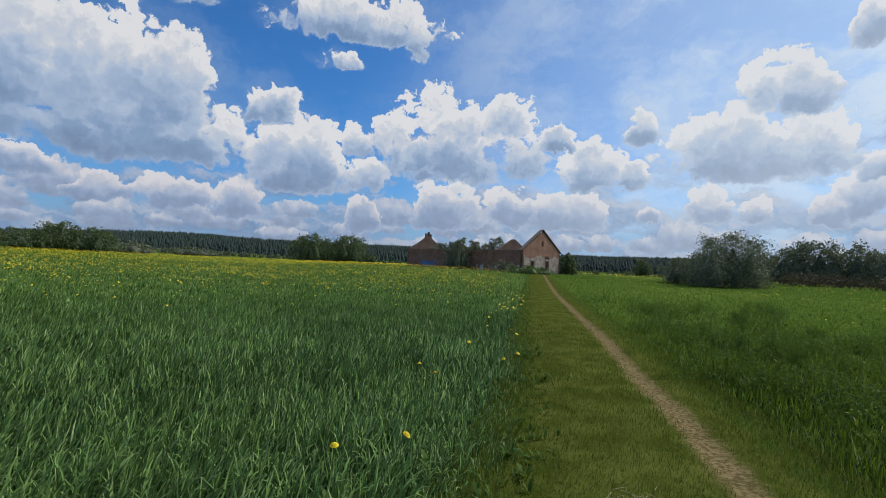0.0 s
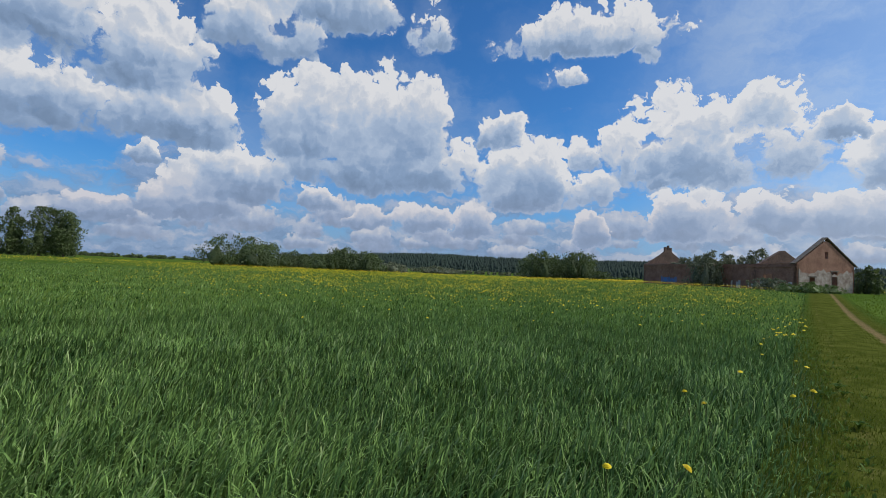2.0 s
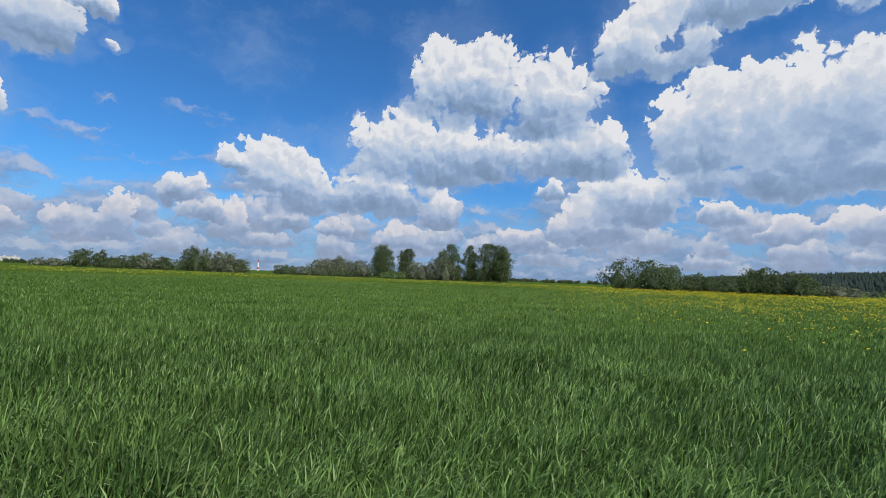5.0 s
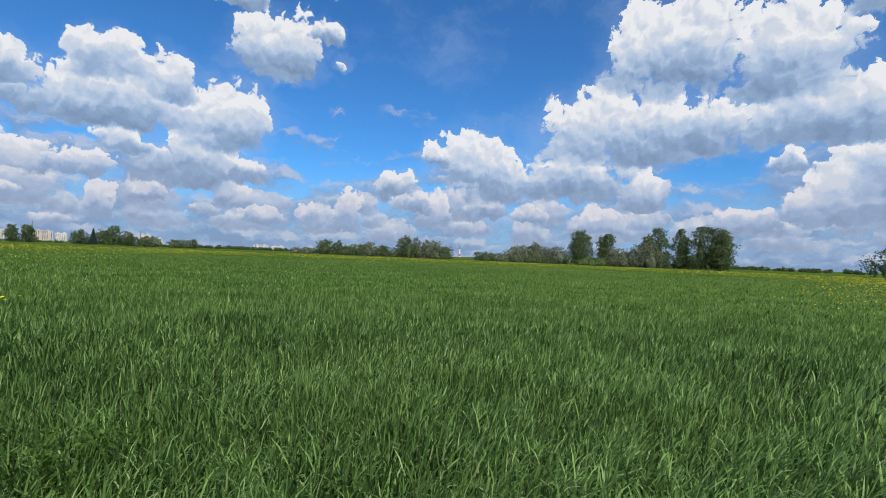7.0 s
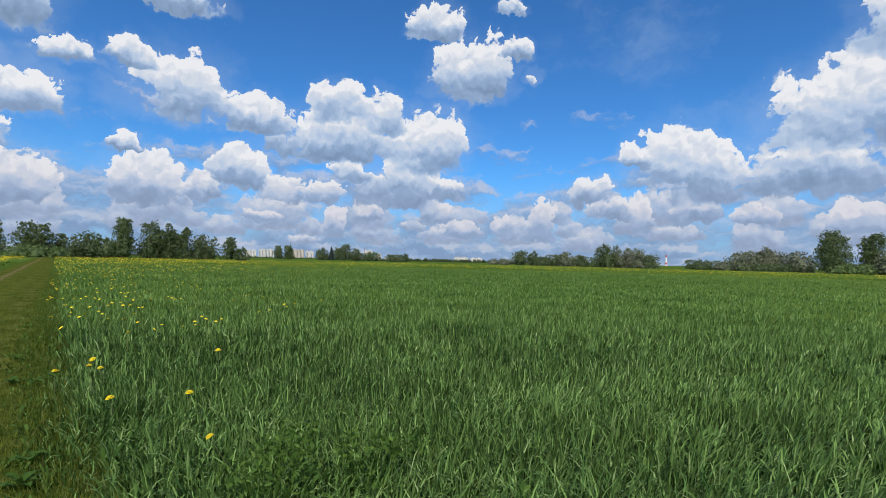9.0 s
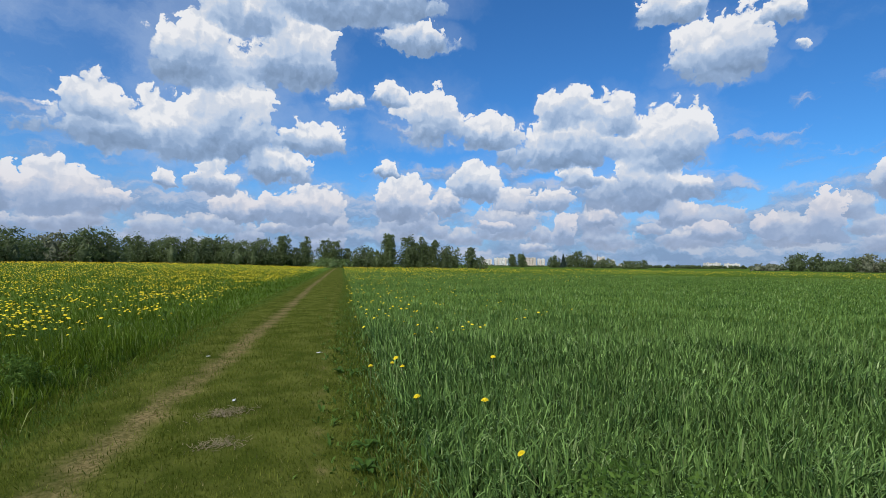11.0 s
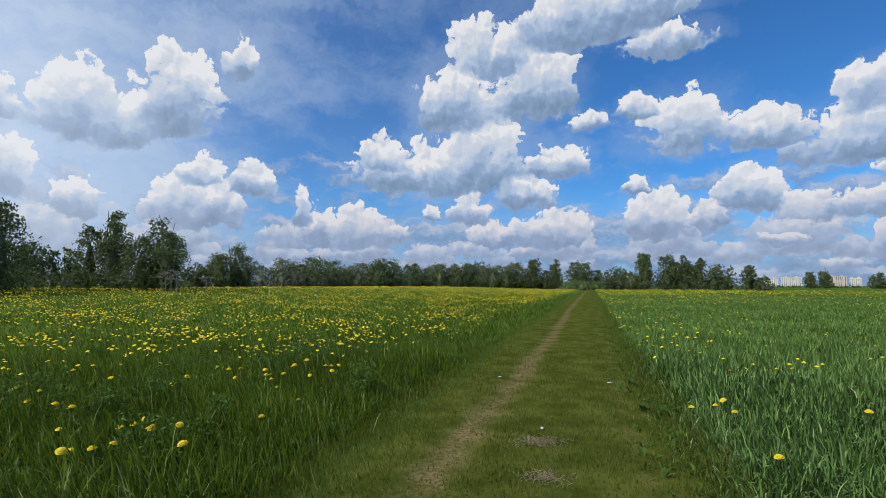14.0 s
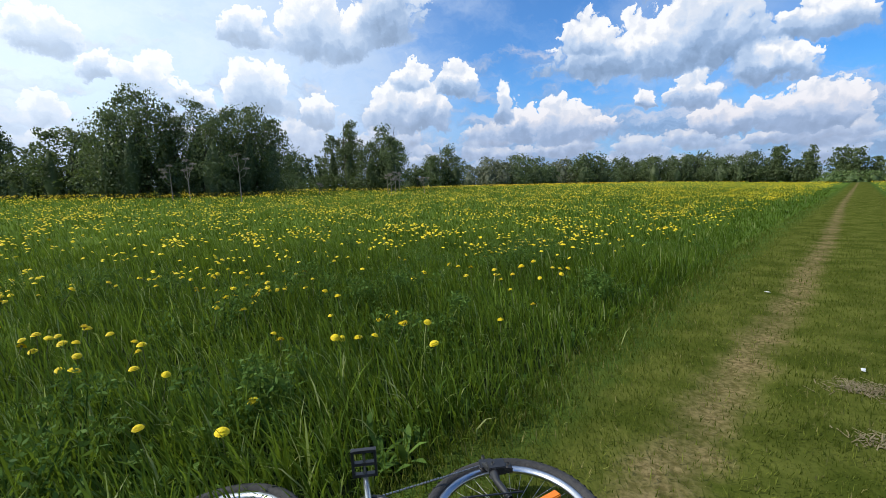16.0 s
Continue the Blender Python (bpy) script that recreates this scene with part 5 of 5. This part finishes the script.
HV, HF = head_verts()
STEM = leafy("dandelion stalk", (0.10, 0.13, 0.04), (0.19, 0.21, 0.09), 0.5, 0.2)
HEAD_ME = mesh_np("flower_head", HV, HF, PETAL)
_sv, _sf = tube([(0.015, 0.0, -0.30), (0.008, 0.004, -0.14), (0, 0, 0.003)], [0.0028, 0.0026, 0.0024], 6)
STEM_ME = mesh_np("stalk", _sv, _sf, STEM, True)
_cv, _cf = tube([(0, 0, -0.010), (0, 0, -0.002), (0, 0, 0.005)], [0.003, 0.007, 0.009], 8)
CUP_ME = mesh_np("cup", _cv, _cf, STEM, True)


def flowers():
    r = np.random.default_rng(21)
    k = 900000
    d = np.exp(r.uniform(math.log(1.0), math.log(150.0), k))
    a = r.uniform(0, 2 * np.pi, k)
    x, y = -0.4 + np.cos(a) * d, -1.3 + np.sin(a) * d
    per = k / (2 * np.pi * math.log(150.0) * d ** 2)              # samples to the square metre
    keep = r.random(k) < bloom(x, y) * np.where(d > 45, 0.55, 1.0) / per
    x, y, d = x[keep], y[keep], d[keep]
    o = np.argsort(d)
    x, y, d = x[o], y[o], d[o]
    hgt = r.uniform(0.24, 0.38, len(x))
    first = 260
    model = thing("dandelion", "yellow dandelion in bloom on a thin stalk", "flower", "dandelions")
    part("flower_head", HEAD_ME, model), part("stalk", STEM_ME, model), part("cup", CUP_ME, model)
    for i in range(min(first, len(x))):
        m_ = pose(x[i], y[i], float(ground(x[i], y[i])) + hgt[i], r.normal(0, 12), r.normal(8, 12), r.uniform(0, 360)) @ Matrix.Scale(r.uniform(0.8, 1.2), 4)
        if i:
            copy_thing(model, m_)
        else:
            model.matrix_basis = m_
    # the rest, past counting
    x, y, d, hgt = x[first:], y[first:], d[first:], hgt[first:]
    k = len(x)
    th = np.linspace(0, 2 * np.pi, 6, endpoint=False)
    rad = 0.030 * r.uniform(0.8, 1.25, k) * np.maximum(1, d / 28) ** 0.5
    tx, ty = r.normal(0, 0.25, k), r.normal(0, 0.25, k)
    ring = np.stack([np.cos(th), np.sin(th)], -1)
    near_by = int(np.searchsorted(d, 22.0))
    v = np.zeros((k, 7, 3))
    v[:, :6, 0], v[:, :6, 1] = x[:, None] + rad[:, None] * ring[:, 0], y[:, None] + rad[:, None] * ring[:, 1]
    v[:, :6, 2] = (ground(x, y) + hgt)[:, None] + rad[:, None] * (tx[:, None] * ring[:, 0] + ty[:, None] * ring[:, 1])
    v[:, 6] = np.stack([x, y, ground(x, y) + hgt + rad * 0.55], -1)
    i = np.arange(6)
    f_ = (np.stack([i, (i + 1) % 6, np.full(6, 6)], -1)[None] + (np.arange(near_by) * 7)[:, None, None]).reshape(-1, 3)
    far_ = (np.array([[0, 2, 6], [2, 4, 6], [4, 0, 6]])[None] + (np.arange(near_by, k) * 7)[:, None, None]).reshape(-1, 3)
    tagged(new("dandelion_meadow", mesh_np("dandelion_meadow", v.reshape(-1, 3), np.concatenate([f_, far_]), PETAL)), "countless yellow dandelions blooming over the meadow", "flowers", kind="stuff")


flowers()

# ======================= bicycle =======================
RUBBER = rough_stuff("black tyre rubber", (0.018, 0.018, 0.018), (0.05, 0.048, 0.045), 8.0, 0.8, 0.4, 60.0)
BLACK = rough_stuff("black enamel", (0.012, 0.012, 0.013), (0.03, 0.03, 0.03), 5.0, 0.35, 0.0)
ALLOY = rough_stuff("brushed alloy", (0.55, 0.56, 0.58), (0.75, 0.76, 0.78), 5.0, 0.28, 0.05, 90.0, 1.0)
STEEL = rough_stuff("worn steel", (0.25, 0.24, 0.23), (0.5, 0.48, 0.46), 9.0, 0.4, 0.1, 70.0, 1.0)
AMBER, n, p = material("amber reflector")
p.inputs["Base Color"].default_value, p.inputs["Roughness"].default_value = (0.85, 0.22, 0.02, 1), 0.25


def ring(radius, section, sides=56, closed=True):
    """A ring round z, swept from a closed outline of (r, z) offsets."""
    th = np.linspace(0, 2 * np.pi, sides, endpoint=False)
    sec = np.asarray(section, float)
    v = np.stack([np.outer(np.cos(th), radius + sec[:, 0]), np.outer(np.sin(th), radius + sec[:, 0]), np.tile(sec[:, 1], (sides, 1))], -1).reshape(-1, 3)
    i = np.arange(sides * len(sec)).reshape(sides, len(sec))
    j, k = np.roll(i, -1, 0), np.roll(i, -1, 1)
    return v, np.stack([i, j, np.roll(j, -1, 1), k], -1).reshape(-1, 4)


def circle(rx, rz, k=10):
    a = np.linspace(0, 2 * np.pi, k, endpoint=False)
    return np.stack([np.cos(a) * rx, np.sin(a) * rz], -1)


def rod(name, pts, rad, mat, parent, label="", sides=10):
    rad = [rad] * len(pts) if np.isscalar(rad) else rad
    v, f_ = tube(np.array(pts, float), rad, sides)
    return part(name, mesh_np(name, v, f_, mat, True), parent, label)


def bicycle():
    """Lying on its left side; local x runs to the front, y to the saddle, z out of the chain side."""
    root = thing("bicycle", "black bicycle with silver rims lying in the grass", "bicycle")
    ex, ey = Vector((0.903, 0.430, 0)), Vector((-0.430, 0.903, 0))
    rot = Matrix((ex, ey, Vector((0, 0, 1)))).transposed().to_4x4()
    root.matrix_world = Matrix.Translation((0.195, -4.50, 0.17)) @ rot @ pose(0, 0, 0, -3, 2, 0)
    R_ = 0.30
    tyre_me = mesh_np("tyre", *ring(R_ + 0.018, circle(0.024, 0.026, 12)), RUBBER, True)
    lugs = []
    for i in range(60):
        a = 2 * math.pi * i / 60
        for sgn in (-1, 1):
            c = np.array([math.cos(a), math.sin(a), 0]) * (R_ + 0.038)
            lugs.append(tube([c + (0, 0, sgn * 0.006), c + (0, 0, sgn * 0.018) - np.array([math.cos(a), math.sin(a), 0]) * 0.005], [0.007, 0.006], 4))
    tread_me = mesh_np("tread", *join(lugs), RUBBER)
    rim_me = mesh_np("rim", *ring(R_ - 0.016, [(0.016, -0.012), (0.016, 0.012), (0.004, 0.013), (-0.016, 0.006), (-0.016, -0.006), (0.004, -0.013)], 64), ALLOY, False)
    hub_v, hub_f = tube([(0, 0, -0.05), (0, 0, -0.03), (0, 0, -0.028), (0, 0, 0.028), (0, 0, 0.03), (0, 0, 0.05)], [0.010, 0.024, 0.014, 0.014, 0.024, 0.010], 12)
    hub_me = mesh_np("hub", hub_v, hub_f, STEEL, True)
    spoke_me = mesh_np("spoke", *tube([(0, 0, 0), (R_ - 0.045, 0, 0)], [0.0011, 0.0011], 5), STEEL)
    axles = {"rear": (0, 0, 0), "front": (1.08, 0.0, 0.02)}
    for nm, c in axles.items():
        wheel = thing("wheel", "", "", m=None)
        wheel.parent = root
        wheel.matrix_local = pose(*c, 0, 0 if nm == "rear" else 4, 0)
        part("tyre", tyre_me, wheel, "black knobbly tyre"), part("tread", tread_me, wheel), part("rim", rim_me, wheel, "silver alloy rim"), part("hub", hub_me, wheel)
        for i in range(32):
            a = 2 * math.pi * i / 32
            sp = part("spoke", spoke_me, wheel)
            zz = 0.026 if i % 2 else -0.026
            sp.matrix_local = pose(0, 0, 0, 0, 0, math.degrees(a)) @ pose(0.020, 0, zz, 0, math.degrees(math.atan2(zz, R_ - 0.04)), 0)
        rf = part("reflector", bm_mesh("reflector", box_bm(0.14, 0.23, -0.018, 0.018, -0.006, 0.012, bevel=0.004), AMBER), wheel, "orange spoke reflector")
        rf.matrix_local = pose(0, 0, 0, 0, 0, 205 if nm == "rear" else 40)
    bb, seat, head_t, head_b = (0.52, -0.045, 0), (0.26, 0.42, 0), (0.83, 0.50, 0), (0.87, 0.36, 0)
    rod("down_tube", [bb, head_b], 0.022, BLACK, root), rod("top_tube", [seat, head_t], 0.017, BLACK, root), rod("seat_tube", [bb, (0.24, 0.47, 0)], 0.017, BLACK, root), rod("head_tube", [head_b, head_t], 0.022, BLACK, root)
    for sgn in (-1, 1):
        rod("chain_stay", [(0.40, -0.04, 0.03 * sgn), (0.20, -0.02, 0.055 * sgn), (0, 0, 0.065 * sgn)], [0.012, 0.011, 0.009], BLACK, root)
        rod("seat_stay", [(0.27, 0.40, 0.02 * sgn), (0.14, 0.20, 0.05 * sgn), (0, 0, 0.065 * sgn)], [0.010, 0.009, 0.008], BLACK, root)
        rod("fork_leg", [(0.89, 0.30, 0.05 * sgn), (0.98, 0.14, 0.055 * sgn), (1.08, 0, 0.06 * sgn)], [0.017, 0.015, 0.010], BLACK, root)
    rod("fork_crown", [(0.89, 0.30, -0.06), (0.89, 0.30, 0.06)], 0.018, BLACK, root)
    rod("seat_post", [(0.24, 0.47, 0), (0.21, 0.58, 0)], 0.014, ALLOY, root)
    rod("saddle", [(0.10, 0.60, 0), (0.17, 0.61, 0), (0.28, 0.605, 0), (0.37, 0.60, 0)], [0.05, 0.065, 0.03, 0.015], BLACK, root, "black padded saddle")
    rod("stem", [head_t, (0.80, 0.58, 0), (0.87, 0.61, 0)], 0.016, BLACK, root)
    rod("handlebar", [(0.80, 0.62, -0.14), (0.86, 0.61, -0.08), (0.87, 0.61, 0.08), (0.82, 0.62, 0.26)], 0.013, BLACK, root)
    # drive train on the upper side
    ring_me = mesh_np("chainring", *ring(0.078, [(0.012, -0.002), (0.012, 0.002), (-0.014, 0.002), (-0.014, -0.002)], 40), BLACK)
    cr = part("chainring", ring_me, root)
    cr.matrix_local = pose(bb[0], bb[1], 0.055)
    gd = part("chain_guard", mesh_np("chain_guard", *ring(0.090, [(0.006, -0.003), (0.006, 0.003), (-0.010, 0.004), (-0.010, -0.002)], 40), BLACK), root, "black plastic chain guard")
    gd.matrix_local = pose(bb[0], bb[1], 0.062)
    for i in range(4):
        ang = math.radians(45 + 90 * i)
        rod("spider_arm", [(bb[0], bb[1], 0.056), (bb[0] + 0.07 * math.cos(ang), bb[1] + 0.07 * math.sin(ang), 0.056)], 0.006, BLACK, root)
    rod("axle", [(bb[0], bb[1], -0.07), (bb[0], bb[1], 0.085)], 0.012, STEEL, root)
    tip = Vector((bb[0] + 0.02, bb[1] - 0.165, 0.090))
    rod("crank", [(bb[0], bb[1], 0.080), tip], [0.015, 0.011], ALLOY, root, "bright alloy crank arm")
    tip_b = Vector((bb[0] - 0.02, bb[1] + 0.165, -0.09))
    rod("crank", [(bb[0], bb[1], -0.080), tip_b], [0.015, 0.011], ALLOY, root)
    for t_, zz in ((tip, 1), (tip_b, -1)):
        ped = part("pedal", mesh_np("pedal", *tube([(t_.x, t_.y, t_.z), (t_.x, t_.y, t_.z + zz * 0.105)], [0.007, 0.006], 8), STEEL, True), root, "black cage pedal")
        for xx in (-0.044, 0.044):
            part("cage_side", bm_mesh("cage_side", box_bm(t_.x + xx - 0.005, t_.x + xx + 0.005, t_.y - 0.012, t_.y + 0.012, min(t_.z + zz * 0.012, t_.z + zz * 0.125), max(t_.z + zz * 0.012, t_.z + zz * 0.125)), BLACK), ped)
        for q in (0.016, 0.066, 0.120):
            part("cage_end", bm_mesh("cage_end", box_bm(t_.x - 0.044, t_.x + 0.044, t_.y - 0.010, t_.y + 0.010, t_.z + zz * q - 0.006, t_.z + zz * q + 0.006), BLACK), ped)
    for i in range(6):
        cg = part("sprocket", mesh_np("sprocket", *ring(0.020 + 0.004 * i, [(0.004, -0.001), (0.004, 0.001), (-0.009, 0.001), (-0.009, -0.001)], 28), STEEL), root)
        cg.matrix_local = pose(0, 0, 0.056 - 0.004 * i)
    rod("derailleur", [(0.0, -0.03, 0.062), (0.03, -0.12, 0.072), (0.03, -0.19, 0.075), (0.06, -0.25, 0.060)], [0.012, 0.014, 0.022, 0.010], BLACK, root, "black rear derailleur")
    for q0, q1, y0, y1, z0, z1 in ((-0.02, 0.05, -0.225, -0.165, 0.062, 0.098), (0.02, 0.075, -0.275, -0.215, 0.045, 0.052), (0.02, 0.075, -0.275, -0.215, 0.062, 0.068), (-0.045, -0.01, -0.20, -0.16, 0.07, 0.092)):
        part("derailleur_plate", bm_mesh("derailleur_plate", box_bm(q0, q1, y0, y1, z0, z1, bevel=0.003), BLACK), root)
    for q in ((-0.03, -0.18), (0.03, -0.195), (0.06, -0.245)):
        part("bolt", mesh_np("bolt", *tube([(q[0], q[1], 0.09), (q[0], q[1], 0.103)], [0.008, 0.006], 8), STEEL), root)
    for q in ((0.030, -0.180), (0.060, -0.245)):
        jk = part("jockey_wheel", mesh_np("jockey_wheel", *ring(0.014, circle(0.006, 0.004, 6), 18), BLACK), root)
        jk.matrix_local = pose(q[0], q[1], 0.050)
    lines = [[(0.0, 0.036, 0.048), (0.52, 0.038, 0.055)], [(0.06, -0.258, 0.05), (0.52, -0.128, 0.055)]]
    for pts in lines:
        a, b = np.array(pts[0]), np.array(pts[1])
        links = [tube([a + (b - a) * (i / 34.0), a + (b - a) * ((i + 0.72) / 34.0)], [0.0045, 0.0045], 5) for i in range(34)]
        part("chain", mesh_np("chain", *join(links), STEEL), root, "steel chain run")
    for xx, yy in ((0.17, 0.27), (0.87, 0.32)):
        for sgn in (-1, 1):
            rod("brake_arm", [(xx, yy - 0.06, 0.035 * sgn), (xx + 0.01, yy + 0.03, 0.045 * sgn)], 0.008, BLACK, root)
    rod("gear_cable", [(0.40, -0.03, 0.05), (0.18, -0.05, 0.075), (-0.05, -0.03, 0.085), (0.0, -0.07, 0.075)], 0.0035, BLACK, root)
    return root


bicycle()

# ======================= small things on the track =======================
STRAW = leafy("dry straw", (0.19, 0.15, 0.080), (0.34, 0.28, 0.155), 0.8, 0.15, spread=3.0)
PAPER = rough_stuff("white paper", (0.60, 0.60, 0.58), (0.80, 0.80, 0.78), 20.0, 0.8, 0.1)


def straw(x, y, w, h, count, seed):
    """A patch of dry trampled straw."""
    r = np.random.default_rng(seed)
    px, py = r.normal(0, w * 0.42, count), r.normal(0, h * 0.42, count)
    a, ln = r.uniform(0, 6.28, count), r.uniform(0.03, 0.11, count)
    z0 = ground(x + px, y + py) + 0.058 + r.uniform(0, 0.012, count) - float(ground(x, y))
    d = np.stack([np.cos(a) * ln, np.sin(a) * ln, r.normal(0, 0.008, count)], -1)
    sd = np.stack([-np.sin(a), np.cos(a), np.zeros(count)], -1) * 0.0028
    c = np.stack([px, py, z0], -1)
    v = np.stack([c - d / 2 - sd, c - d / 2 + sd, c + d / 2 + sd, c + d / 2 - sd], 1).reshape(-1, 3)
    ob = new("straw_patch", mesh_np("straw_patch", v, np.arange(count * 4).reshape(-1, 4), STRAW))
    ob.location = (x, y, float(ground(x, y)))
    return tagged(ob, "pale dry straw trodden flat on the track", "straw", "straw patches", kind="stuff")


straw(-1.66, -6.45, 0.26, 0.15, 260, 1), straw(-1.50, -5.75, 0.22, 0.13, 120, 2), straw(1.25, 2.75, 0.4, 0.25, 300, 3)


def litter(x, y, length, turn_deg):
    z = float(ground(x, y)) + 0.062
    bm = bmesh.new()
    pts = [(-0.5, -0.14, 0), (-0.2, -0.16, 0.10), (0.15, -0.13, 0.04), (0.5, -0.08, 0.12), (0.5, 0.10, 0.10), (0.15, 0.15, 0.05), (-0.2, 0.13, 0.12), (-0.5, 0.12, 0.02)]
    lo = [bm.verts.new((q[0] * length, q[1] * length, q[2] * length)) for q in pts]
    hi = [bm.verts.new((q[0] * length, q[1] * length, q[2] * length + 0.003)) for q in pts]
    for i in range(8):
        bm.faces.new((lo[i], lo[(i + 1) % 8], hi[(i + 1) % 8], hi[i]))
    bm.faces.new(list(reversed(lo))), bm.faces.new(hi)
    ob = new("paper_scrap", bm_mesh("paper_scrap", bm, PAPER))
    ob.matrix_world = pose(x, y, z, 0, 0, turn_deg)
    return tagged(ob, "crumpled white paper scrap on the track", "litter", "paper scraps")


litter(-1.80, -6.78, 0.09, 70), litter(-3.35, -8.78, 0.10, 20), litter(-1.95, -9.4, 0.07, 130)
